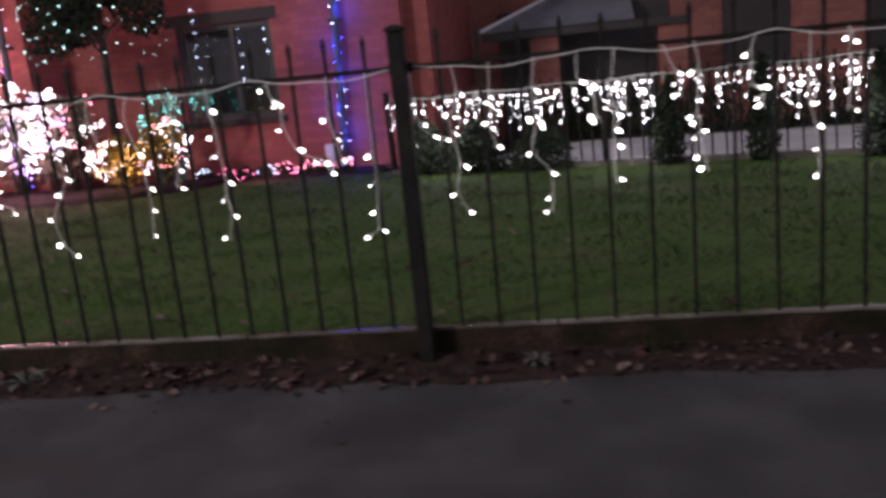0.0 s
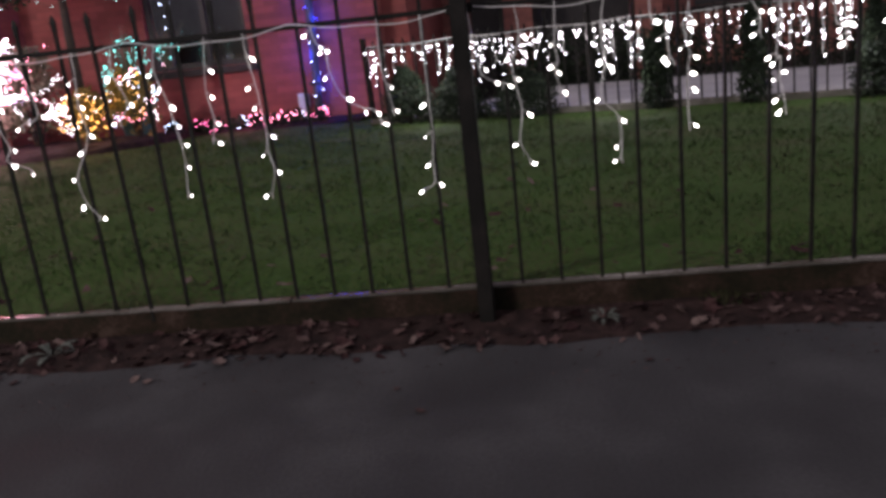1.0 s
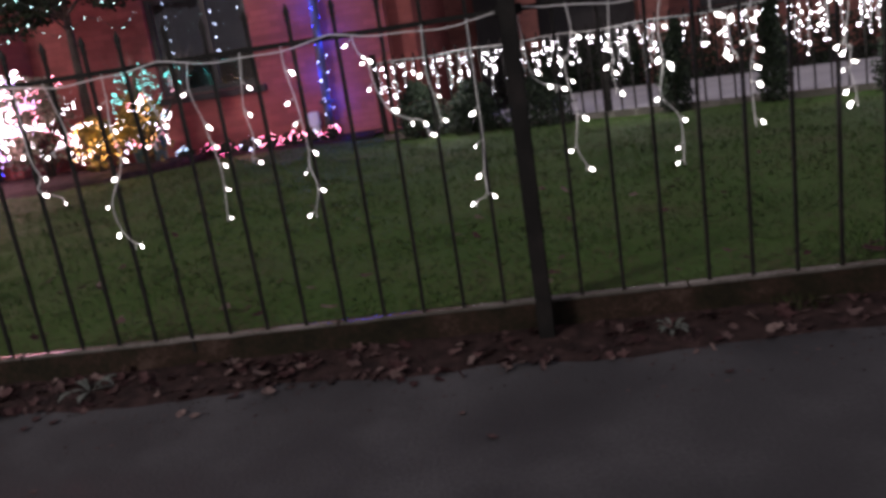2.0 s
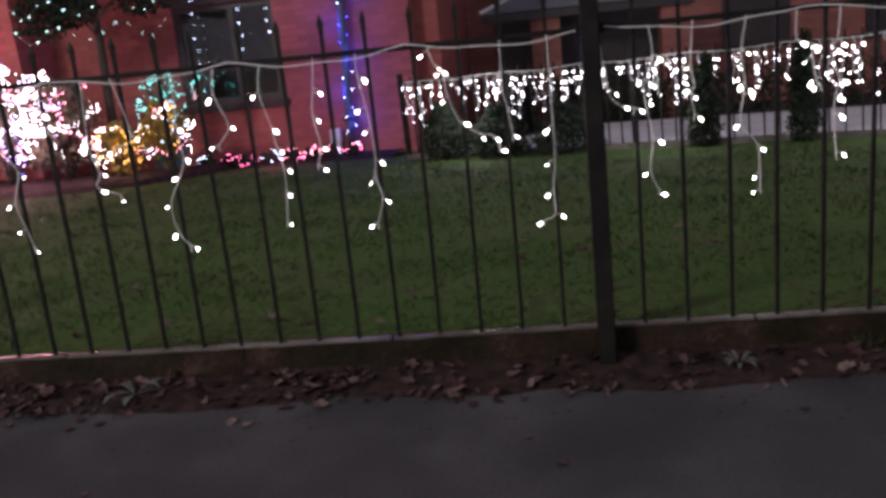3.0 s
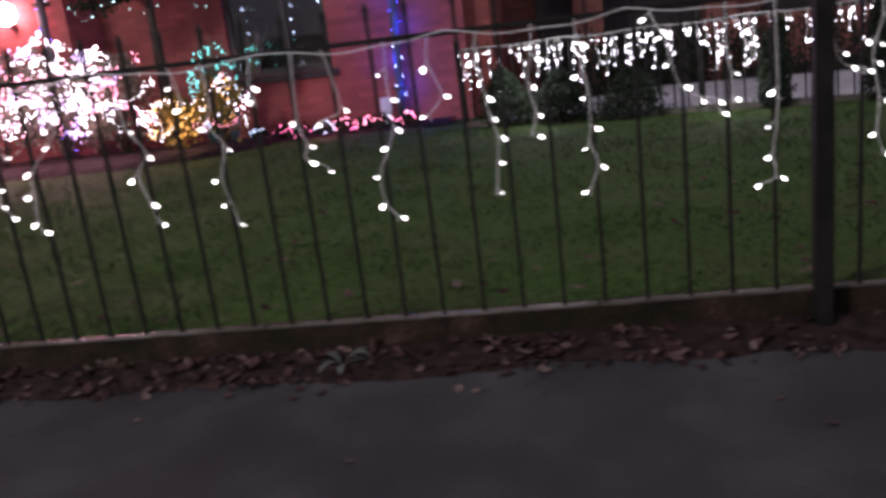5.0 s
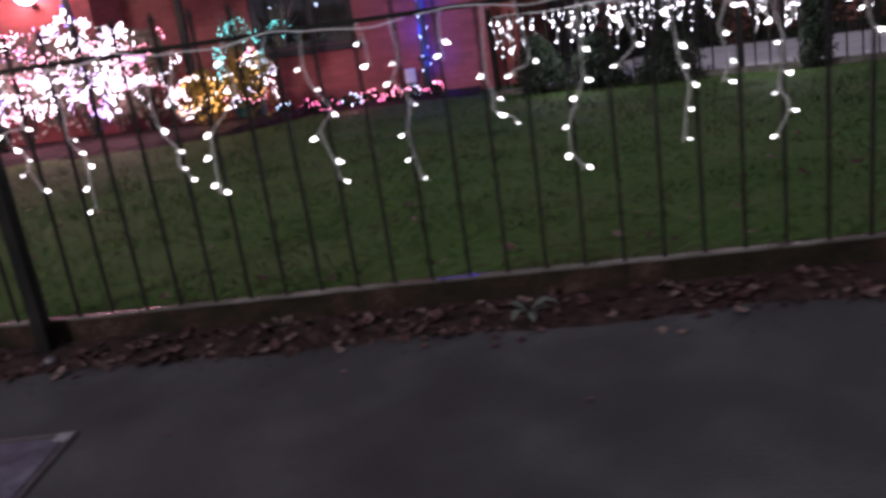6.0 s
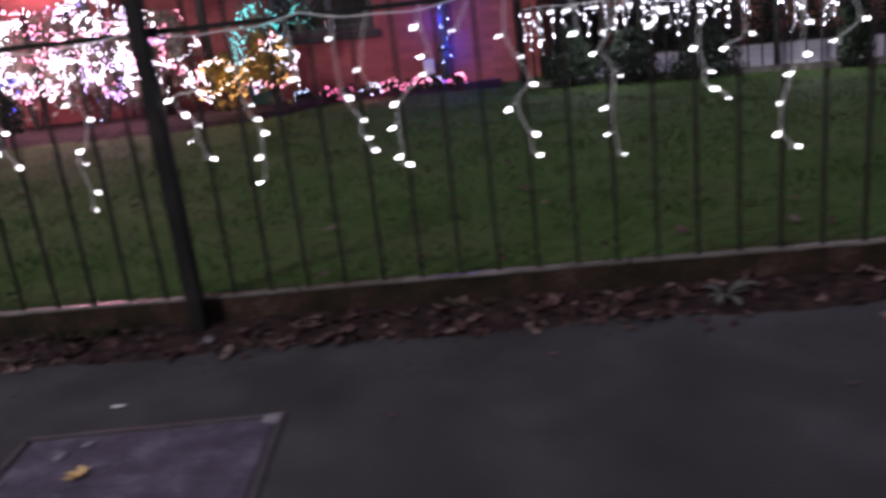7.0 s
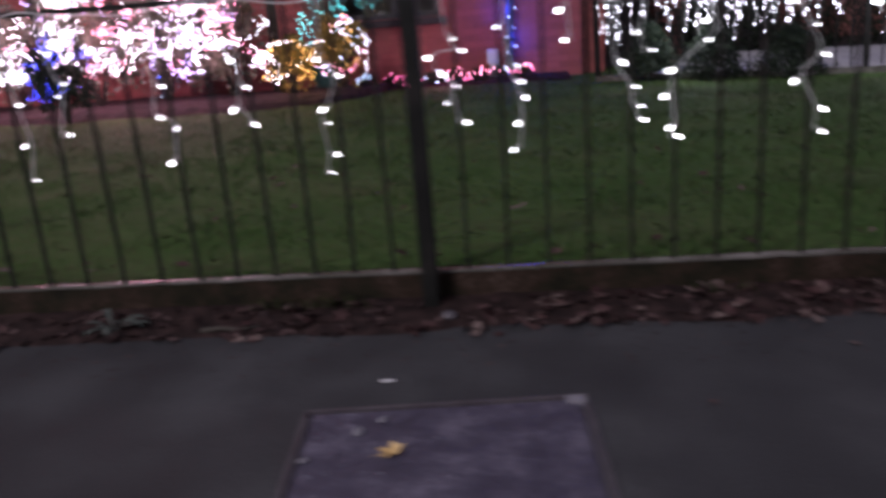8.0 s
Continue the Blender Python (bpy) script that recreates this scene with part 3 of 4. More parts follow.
def swags(rng, c, r, n, length):
    """Runs of cable that wander over a shrub and bunch up here and there, as lists of points."""
    out = []
    for i in range(n):
        a, b = rng.uniform(-2.7, -0.4), rng.uniform(-0.45, 1.25)
        da, db = rng.choice((-1, 1)) * rng.uniform(0.03, 0.08), rng.uniform(-0.05, 0.025)
        lift, run = rng.uniform(0.92, 1.14), []
        for k in range(length):
            run.append((c[0] + lift * r[0] * math.cos(a) * math.cos(b), c[1] + lift * r[1] * math.sin(a) * math.cos(b), c[2] + lift * r[2] * math.sin(b)))
            a, b, lift = a + da + rng.gauss(0, 0.035), b + db + rng.gauss(0, 0.045), lift + rng.gauss(0, 0.025)
            if b < -0.5 or b > 1.45:
                db = -db
                b = min(1.45, max(-0.5, b))
            da += rng.gauss(0, 0.012)
        out.append(run)
    return out


def lit_bush(x, y, rx, rz, bulbs, label, group, seed, leaf=LEAF_BUSH, leaves=3600, ropes=23, bunches=0):
    r = random.Random(seed)
    t = thing("lit_bush", pose(x, y, fall(y)), label, "bush", group)
    c, rad = (0, 0, rz * 0.6), (rx, rx * 0.8, rz * 0.48)
    lobes = [(c, rad)] + [((r.uniform(-0.65, 0.65) * rx, r.uniform(-0.5, 0.3) * rx, rz * r.uniform(0.38, 0.98)), (rx * r.uniform(0.25, 0.45), rx * 0.35, rz * r.uniform(0.16, 0.32))) for i in range(8)]
    for i in range(9):
        part("stem", mesh_of("stem", [tube([(0, 0, -0.03), (r.uniform(-0.2, 0.2) * rx, r.uniform(-0.2, 0.2) * rx, rz * 0.3), (r.uniform(-0.7, 0.7) * rx, r.uniform(-0.6, 0.6) * rx, rz * r.uniform(0.6, 0.95))], 0.016, 6, 0.3)], True), BARK, t)
    part("leaves", leaf_cloud("leaves", lobes, leaves, 0.055, r), leaf, t)
    runs = swags(r, c, rad, ropes, 34)
    part("light_cable", mesh_of("light_cable", [tube(q, 0.004, 4) for q in runs]), DARK_CABLE, t)
    step = 1 if rx > 0.4 else 3
    spots = [[(p[0] + r.gauss(0, 0.008), p[1], p[2] + r.gauss(0, 0.008)) for q in runs[k::len(bulbs)] for p in q[::step]] for k in range(len(bulbs))]
    for i in range(bunches):
        hub = runs[r.randrange(len(runs))][r.randrange(24)]
        spots[r.randrange(len(bulbs))] += [(hub[0] + r.gauss(0, 0.07), hub[1] - abs(r.gauss(0, 0.03)), hub[2] + r.gauss(0, 0.03)) for k in range(26)]
    for mine, (material, name) in zip(spots, bulbs):
        part(name, mesh_of(name, balls(mine, 0.0043, r, 0.5, 1.7)), material, t)
    return t


WHITE_SET = [(BULB_WHITE, "white_light_string"), (BULB_PINK, "pink_light_string"), (BULB_FAR, "cool_light_string"), (BULB_WHITE, "bright_light_string"), (BULB_VIOLET, "violet_light_string")]
for x, y, rx, rz, seed in ((-4.15, 6.95, 0.5, 1.1, 1), (-4.85, 6.9, 0.5, 1.25, 2), (-5.6, 6.85, 0.55, 1.2, 3), (-6.4, 6.8, 0.55, 1.1, 4)):
    lit_bush(x, y, rx, rz, WHITE_SET, "leafy bush swathed in dazzling pinkish white string lights", "white lit bushes", seed, bunches=9)
lit_bush(-3.45, 6.85, 0.28, 0.6, [(BULB_GOLD, "gold_light_string"), (BULB_GOLD, "amber_light_string"), (BULB_WHITE, "white_light_string")], "low golden shrub hung with warm yellow lights", "golden lit shrubs", 6, LEAF_GOLD, 1500, 14)
lit_bush(-2.92, 6.95, 0.29, 0.74, [(BULB_GOLD, "gold_light_string"), (BULB_ICE, "pale_light_string"), (BULB_WHITE, "white_light_string"), (BULB_PINK, "pink_light_string")], "golden shrub hung with yellow and white lights", "golden lit shrubs", 7, LEAF_GOLD, 1500, 18)
lit_bush(-5.4, 5.75, 0.3, 0.72, [(BULB_BLUE, "blue_light_string")], "low dark shrub hung with blue lights on the lawn edge", "blue lit shrubs", 9, LEAF_DARK, 1300, 12)

# spiky potted plant with teal lights
t = thing("potted_cordyline", pose(-3.2, 7.55, fall(7.55)), "spiky potted cordyline wound with teal net lights", "plant")
prof = [(0.0, 0.16), (0.25, 0.2), (0.42, 0.24), (0.46, 0.26), (0.46, 0.22)]
verts = [(rr * math.cos(2 * math.pi * k / 16), rr * math.sin(2 * math.pi * k / 16), z) for z, rr in prof for k in range(16)]
faces = [(i * 16 + k, i * 16 + (k + 1) % 16, i * 16 + 16 + (k + 1) % 16, i * 16 + 16 + k) for i in range(4) for k in range(16)] + [tuple(64 + k for k in range(16))]
part("pot", mesh_of("pot", [(verts, faces)], True), POT, t)
r = random.Random(8)
pieces = []
for i in range(130):
    head = 0.52 if i >= 90 else 0.0
    a, out, h = r.uniform(0, 6.28), r.uniform(0.05, 0.4), r.uniform(0.45, 0.95) * (1 - 0.7 * head)
    o, dx, dy = (0.04 * math.cos(a), 0.04 * math.sin(a)), math.cos(a), math.sin(a)
    v, f = [], []
    for k in range(5):
        s = k / 4
        px, py, pz, w = head + o[0] + dx * out * (1 - 0.5 * head) * s ** 1.6, o[1] + dy * out * s ** 1.6, 0.46 + 0.7 * head + h * s - 0.15 * s * s * out, 0.016 * (1 - s) + 0.001
        v += [(px - dy * w, py + dx * w, pz), (px + dy * w, py - dx * w, pz)]
        if k:
            f.append((2 * k - 2, 2 * k - 1, 2 * k + 1, 2 * k))
    pieces.append((v, f))
part("leaves", mesh_of("leaves", pieces), LEAF_BUSH, t)
part("side_stem", mesh_of("side_stem", [tube([(0.02, 0, 0.4), (0.3, 0.02, 0.62), (0.52, 0, 0.86)], 0.025, 8, 0.7)], True), BARK, t)
part("teal_light_string", mesh_of("teal_light_string", balls(shell(r, (0, 0, 0.72), (0.27, 0.28, 0.46), 150) + shell(r, (0.52, 0, 1.0), (0.13, 0.13, 0.12), 26), 0.0058, r, 0.5, 1.4)), BULB_TEAL, t, "small glowing teal bulbs")

# flower bed with low lights
bm = bmesh.new()
for i in range(41):
    for j in range(7):
        x, y = -3.9 + 3.4 * i / 40, 7.35 + 0.95 * j / 6
        bm.verts.new((x, y, fall(y) + 0.02 + 0.05 * math.sin(math.pi * j / 6) + 0.02 * noise.noise(Vector((x * 5, y * 5, 0)))))
bm.verts.ensure_lookup_table()
for i in range(40):
    for j in range(6):
        bm.faces.new((bm.verts[i * 7 + j], bm.verts[i * 7 + 7 + j], bm.verts[i * 7 + 8 + j], bm.verts[i * 7 + j + 1]))
tagged(part("flower_bed", bm, SOIL), "dark soil bed along the foot of the house", "flower bed", kind="structure")
bm = bmesh.new()
rows = []
for i in range(61):
    x = -9.2 + 6.7 * i / 60
    front = 5.75 + 1.7 * max(0.0, (x + 3.4) / 0.9) ** 2 + 0.12 * noise.noise(Vector((x * 2, 1, 0))) + 0.05 * noise.noise(Vector((x * 7, 4, 0)))
    row = []
    for j in range(11):
        y = front + (7.54 - front) * j / 10
        lift = 0.07 * min(1, j / 2) + 0.03 * noise.noise(Vector((x * 6, y * 6, 2))) * min(1, j)
        row.append(bm.verts.new((x, y, fall(y) + lift + (0.024 if j else -0.03))))
    rows.append(row)
for p, q in zip(rows, rows[1:]):
    for j in range(10):
        bm.faces.new((p[j], q[j], q[j + 1], p[j + 1]))
tagged(part("mulch_bed", bm, MULCH), "reddish bark mulch bed under the lit bushes", "flower bed", kind="structure")
r = random.Random(14)
for i in range(8):
    x = -2.75 + 0.25 * i + r.uniform(-0.05, 0.05)
    t = thing("bedding_plant", pose(x, 7.5 + r.uniform(0, 0.15), fall(7.5) + 0.03), "low dark bedding plant hung with pink and white lights", "plant", "bedding plants in the flower bed")
    part("leaves", leaf_cloud("leaves", [((0, 0, 0.07), (0.12, 0.09, 0.09))], 240, 0.04, r), LEAF_DARK, t)
    spots = shell(r, (0, 0, 0.07), (0.12, 0.09, 0.09), 9)
    part("bulbs", mesh_of("bulbs", balls(spots, 0.005, r, 0.5, 1.5)), BULB_MAGENTA if i % 3 else BULB_ICE, t)
    if i > 3:
        part("white_light_string", mesh_of("white_light_string", balls(shell(r, (0, 0, 0.09), (0.12, 0.09, 0.08), 8), 0.0055, r, 0.5, 1.5)), BULB_PINK, t)


# ---- dark tree with garlands ----
def tree(x, y, h, label, seed):
    r = random.Random(seed)
    t = thing("tree", pose(x, y, fall(y)), label, "tree")
    part("trunk", mesh_of("trunk", [tube([(0, 0, -0.05), (0.02, 0, h * 0.3), (0.05, 0.02, h * 0.7), (0.04, 0, h)], 0.07, 10, 0.3)], True), BARK, t)
    lobes = []
    for i in range(16):
        a, z = i * 2.4, h * (0.55 + 0.4 * r.random())
        e = (0.62 * math.cos(a) * r.uniform(0.6, 1.1), 0.5 * math.sin(a) * r.uniform(0.6, 1.0), z + r.uniform(-0.15, 0.25))
        part("limb", mesh_of("limb", [tube([(0.04, 0, z - 0.2), (e[0] * 0.5, e[1] * 0.5, z), e], 0.025, 6, 0.3)], True), BARK, t)
        lobes.append((e, (0.3, 0.28, 0.26)))
    part("crown", leaf_cloud("crown", lobes, 7000, 0.07, r), LEAF_DARK, t)
    spots, runs = [], []
    for i in range(6):
        a, z, run = -2.9 + r.uniform(0, 0.6), h * (0.53 + 0.08 * i), []
        for k in range(15):
            s = k / 14
            run.append((0.85 * math.cos(a + 2.4 * s), 0.75 * math.sin(a + 2.4 * s), z - 0.16 * math.sin(math.pi * 3 * s) ** 2))
        runs.append(run)
        spots += run
    part("light_cable", mesh_of("light_cable", [tube(q, 0.004, 4) for q in runs]), DARK_CABLE, t)
    part("bulbs", mesh_of("bulbs", balls(spots, 0.0062, r)), BULB_MINT, t, "pale teal glowing bulbs in garlands")
    return t


tree(-3.75, 7.35, 3.3, "dark evergreen tree draped with garlands of pale teal lights", 21)

# ---- far railing, path and shrubs at the end of the lawn ----
FX0, FY0, FX1, FY1 = -0.25, 6.9, 9.75, 2.3
flen = math.hypot(FX1 - FX0, FY1 - FY0)
fturn = math.degrees(math.atan2(FY1 - FY0, FX1 - FX0))


def along(s, off=0.0):
    """A place on the far railing's line, s metres from its start, off metres beyond it."""
    x, y = FX0 + (FX1 - FX0) * s / flen, FY0 + (FY1 - FY0) * s / flen
    x, y = x + off * (FY0 - FY1) / flen, y + off * (FX1 - FX0) / flen
    return x, y, fall(y)


bm = bmesh.new()
rows = []
for i in range(21):
    row = []
    for off in (0.06, 1.4, 2.8, 4.2):
        x, y, z = along(0.35 + (flen + 1.65) * i / 20, off)
        row.append(bm.verts.new((x, y, z + 0.045)))
    rows.append(row)
for a, b in zip(rows, rows[1:]):
    for k in range(3):
        bm.faces.new((a[k], b[k], b[k + 1], a[k + 1]))
tagged(part("path", bm, PAVING), "pale paved path beyond the far railing", "path", kind="structure")

bm = bmesh.new()
rows = []
for i in range(21):
    row = []
    for off, up in ((-0.05, -0.1), (-0.05, 0.055), (0.05, 0.055), (0.05, -0.1)):
        x, y, z = along(flen * i / 20, off)
        row.append(bm.verts.new((x, y, z + up)))
    rows.append(row)
for a, b in zip(rows, rows[1:]):
    for k in range(3):
        bm.faces.new((a[k], b[k], b[k + 1], a[k + 1]))
tagged(part("kerb", bm, COPING), "pale stone kerb under the far railing", "kerb", kind="structure")

FAR_H = 0.75
FAR_BAR = mesh_of("bar", [([(a, b, z) for z in (0, FAR_H + 0.06) for a, b in ((-0.007, -0.007), (0.007, -0.007), (0.007, 0.007), (-0.007, 0.007))],
                           [(0, 1, 5, 4), (1, 2, 6, 5), (2, 3, 7, 6), (3, 0, 4, 7), (4, 5, 6, 7)])])
FAR_BAR.materials.append(IRON)
slope = math.degrees(math.atan2(along(1)[2] - along(0)[2], 1))
x, y, z = along(0)
far_railing = thing("far_railing", pose(x, y, z + 0.05, 0, -slope, fturn), "low black iron railing at the end of the lawn", "railing")
part("rail", boxed(0, flen, -0.01, 0.01, FAR_H - 0.02, FAR_H + 0.01), IRON, far_railing)
for i in range(int(flen / 0.125)):
    if i % 20:
        part("bar", FAR_BAR, IRON, far_railing, m=pose(0.125 * i, 0, 0))
    else:
        part("post", boxed(-0.025, 0.025, -0.025, 0.025, -0.05, FAR_H + 0.1, bevel=0.004), IRON, far_railing, m=pose(0.125 * i, 0, 0))

r = random.Random(41)
t = thing("far_icicle_lights", pose(0, 0, 0), "dense curtain of cool white icicle lights on the far railing", "string lights")
wires, spots, top = [], [], []
s = 0.05
while s < flen - 0.1:
    x, y, z = along(s, -0.03)
    zt = z + 0.05 + FAR_H
    top.append((x, y, zt + 0.01 * math.sin(s * 7)))
    n = r.choice((1, 2, 3, 4, 5, 5, 6, 7, 8))
    line = [(x + r.gauss(0, 0.012), y + r.gauss(0, 0.012), zt - r.uniform(0.045, 0.066) * i) for i in range(n + 1)]
    wires.append(tube(line, 0.0028, 4))
    spots += [(p[0] + r.gauss(0, 0.014), p[1] - 0.01, p[2] - r.uniform(0, 0.02)) for p in line[1:]]
    s += r.choice((0.035, 0.045, 0.06, 0.08, 0.12))
part("cable", mesh_of("cable", [tube(top, 0.0035, 4)] + wires), CABLE, t)
part("bulbs", mesh_of("bulbs", balls(spots, 0.0041, r, 0.5, 1.7, 2.0)), BULB_FAR, t, "small dazzling white bulbs")


def conifer(x, y, h, w, seed):
    r = random.Random(seed)
    t = thing("dwarf_conifer", pose(x, y, fall(y)), "dark upright dwarf conifer at the end of the lawn", "shrub", "dwarf conifers")
    part("trunk", mesh_of("trunk", [tube([(0, 0, -0.03), (0.01, 0, h * 0.4), (0, 0, h * 0.9)], 0.02, 6, 0.3)], True), BARK, t)
    lobes = [((r.gauss(0, 0.02), r.gauss(0, 0.02), h * (0.12 + 0.8 * k / 8)), (w * (1.05 - 0.75 * (k / 8) ** 2), w * (1.05 - 0.75 * (k / 8) ** 2), h * 0.13)) for k in range(9)]
    part("crown", leaf_cloud("crown", lobes, 3600, 0.035, r), LEAF_DARK, t)
    return t


for i, (s, off, h, w) in enumerate(((1.9, -0.2, 0.45, 0.34), (3.15, -0.16, 0.75, 0.14), (3.95, -0.16, 0.85, 0.13), (4.85, -0.16, 0.8, 0.15), (5.7, -0.16, 0.8, 0.14), (0.6, -0.2, 0.55, 0.3), (1.2, -0.2, 0.5, 0.3))):
    conifer(*along(s, off)[:2], h, w, 50 + i)

# hedge and neighbouring house behind the path
r = random.Random(61)
t = thing("hedge", pose(0, 0, -0.6), "dark clipped hedge behind the path", "hedge")
lobes = []
for i in range(24):
    x, y, z = along(-0.5 + 0.5 * i, 4.7)
    lobes.append(((x, y, 0.35), (0.45, 0.4, 0.55)))
part("foliage", leaf_cloud("foliage", lobes, 22000, 0.06, r), LEAF_DARK, t)
for c, q in lobes:
    part("stem", mesh_of("stem", [tube([(c[0], c[1], -0.03), (c[0] + 0.05, c[1], 0.5)], 0.03, 6, 0.5)], True), BARK, t)

house = thing("neighbouring_house", pose(0, 0, -0.62), "brown brick house with a slate porch behind the path", "house")
NH = 12.6
part("wall", boxed(-0.001, 16, NH + 0.6, NH + 0.9, 0, 6.5), BRICK_FAR, house)
bm = bmesh.new()
v = [bm.verts.new(p) for p in ((0.35, NH - 0.9, 1.86), (2.75, NH - 0.9, 1.86), (2.75, NH + 0.6, 2.5), (1.75, NH + 0.6, 2.5))]
bm.faces.new(v)
bmesh.ops.solidify(bm, geom=bm.faces[:], thickness=0.06)
roof = part("porch_roof", bm, SLATE, house, "grey slate lean-to roof")
bm = bmesh.new()
a, b = Vector((0.32, NH - 0.93, 1.88)), Vector((1.72, NH + 0.6, 2.53))
part("verge", mesh_of("verge", [tube([a, b], 0.03, 6)]), WHITE, house, "white painted verge")
part("fascia", boxed(0.35, 3.6, NH - 0.94, NH - 0.88, 1.72, 1.84, bevel=0.006), FRAME, house)
for x in (1.1, 3.1):
    part("pillar", boxed(x, x + 0.45, NH - 0.86, NH - 0.42, 0, 1.72), BRICK_FAR, house)
# near-black sheet over the brick: paints the shade under the porch roof
part("porch_shade", boxed(0.5, 3.4, NH + 0.5, NH + 0.59, 0, 2.2), FRAME, house)
for x in (4.3, 6.6, 8.9):
    w = part("window", boxed(x, x + 1.1, NH + 0.56, NH + 0.62, 1.0, 2.3, bevel=0.01), FRAME, house)
    part("sill", boxed(x - 0.06, x + 1.16, NH + 0.5, NH + 0.6, 0.9, 0.99, bevel=0.006), SILL, w)

# ---- pavement details ----
bm = bmesh.new()
NS = 260
rows = []
for i in range(NS + 1):
    x = -7 + 14 * i / NS
    w = 0.13 + 0.05 * noise.noise(Vector((x * 2.3, 0, 0))) + 0.03 * noise.noise(Vector((x * 9, 3, 0)))
    row = []
    for j in range(9):
        u = j / 8
        y = -0.005 - (w + 0.05) * u
        h = 0.022 * (1 - u) ** 1.4 + 0.008 * noise.noise(Vector((x * 14, y * 14, 5))) * (1 - u) - 0.004 * (u > 0.99) + 0.003
        row.append(bm.verts.new((x, y, h)))
    rows.append(row)
for p, q in zip(rows, rows[1:]):
    for j in range(8):
        bm.faces.new((p[j], p[j + 1], q[j + 1], q[j]))
tagged(part("soil_strip", bm, SOIL), "strip of wet dark soil and leaf mould against the dwarf wall", "soil", kind="structure")

# access cover set into the pavement
t = thing("access_cover", pose(-1.285, -0.8, 0, 0, 0, 3.5), "rectangular concrete-filled access cover set in asphalt", "access cover")
part("slab", boxed(-0.275, 0.275, -0.21, 0.21, -0.02, 0.0045, bevel=0.003), CONCRETE, t)
bm = bmesh.new()
for a in ((-0.295, 0.295, 0.215, 0.229), (-0.295, 0.295, -0.229, -0.215), (-0.295, -0.281, -0.215, 0.215), (0.281, 0.295, -0.215, 0.215)):
    box(bm, *a, -0.02, 0.007, bevel=0.002)
part("frame", bm, WORN, t, "worn metal and concrete frame")
part("worn_corner", boxed(0.245, 0.291, 0.185, 0.226, -0.02, 0.0082, bevel=0.004), PEBBLE, t, "pale broken concrete corner")
r = random.Random(58)
pieces = []
for i in range(9):
    for j in range(11):
        x, y = -0.25 + 0.034 * i + r.gauss(0, 0.004), -0.19 + 0.034 * j + r.gauss(0, 0.004)
        if r.random() < 0.35 + 0.05 * i:
            continue
        a, b, h = r.uniform(0.007, 0.012), r.uniform(0.004, 0.007), r.uniform(0.002, 0.005)
        pieces.append(([(x - a, y, 0.0042), (x, y - b, 0.0042), (x + a, y, 0.0042), (x, y + b, 0.0042), (x, y, 0.0042 + h)], [(0, 1, 4), (1, 2, 4), (2, 3, 4), (3, 0, 4)]))
tagged(part("stud", mesh_of("stud", pieces), CONCRETE, t, "worn raised studs"), kind="stuff")
for x in (-0.2, 0.2):
    part("keyhole", boxed(x - 0.02, x + 0.02, -0.19, -0.175, 0.0, 0.0065), PINK_BIT, t)


# ---- fallen leaves ----
def leaf_mesh(seed, lobes):
    """A curled dead leaf with a lobed outline and a stalk."""
    r = random.Random(seed)
    n = 14
    verts, faces = [(0, 0, 0.006)], []
    for k in range(n):
        a = 2 * math.pi * k / n
        rad = 0.5 * (0.72 + 0.28 * math.cos(lobes * a)) * r.uniform(0.85, 1.15)
        x, y = rad * math.cos(a), rad * 0.75 * math.sin(a)
        verts.append((x, y, 0.06 + 0.35 * r.uniform(0.3, 1.0) * (x * x + 1.5 * y * y)))
    faces = [(0, 1 + k, 1 + (k + 1) % n) for k in range(n)]
    o = len(verts)
    verts += [(-0.45, -0.012, 0.08), (-0.45, 0.012, 0.08), (-0.8, 0.0, 0.03)]
    faces.append((o, o + 1, o + 2))
    return mesh_of("leaf", [(verts, faces)])


LEAVES = [leaf_mesh(70 + k, (5, 3, 2, 5, 1)[k]) for k in range(5)]
for me in LEAVES:
    me.materials.append(DEAD_LEAF)
r = random.Random(77)
litter = thing("leaf_litter", pose(0, 0, 0), "drift of brown and reddish dead leaves along the dwarf wall", "leaves")
for i in range(290):
    x = r.uniform(-2.9, 3.0)
    if noise.noise(Vector((x * 1.6, 8, 0))) < -0.05 and r.random() < 0.75:
        x = r.uniform(-1.25, 1.3)
    u = r.random() ** 1.3
    y = -0.03 - 0.2 * u
    z = 0.022 * (1 - u) ** 1.4 + r.uniform(0.0, 0.012)
    s = r.uniform(0.024, 0.064)
    ob = part("leaf", LEAVES[r.randrange(5)], None, litter, m=pose(x, y, z, r.gauss(0, 22), r.gauss(0, 22), r.uniform(0, 360)) @ Matrix.Scale(s, 4))
pieces = []
for i in range(1100):
    x, u = r.uniform(-3.2, 3.3), r.random() ** 1.1
    if noise.noise(Vector((x * 2.1, 2, 0))) < 0.0 and r.random() < 0.75:
        continue
    m = pose(x, -0.025 - 0.17 * u, 0.02 * (1 - u) ** 1.4 + r.uniform(0.001, 0.006), r.gauss(0, 14), r.gauss(0, 14), r.uniform(0, 360)) @ Matrix.Scale(r.uniform(0.018, 0.05), 4)
    me = LEAVES[r.randrange(5)]
    pieces.append(([tuple(m @ v.co) for v in me.vertices], [tuple(p.vertices) for p in me.polygons]))
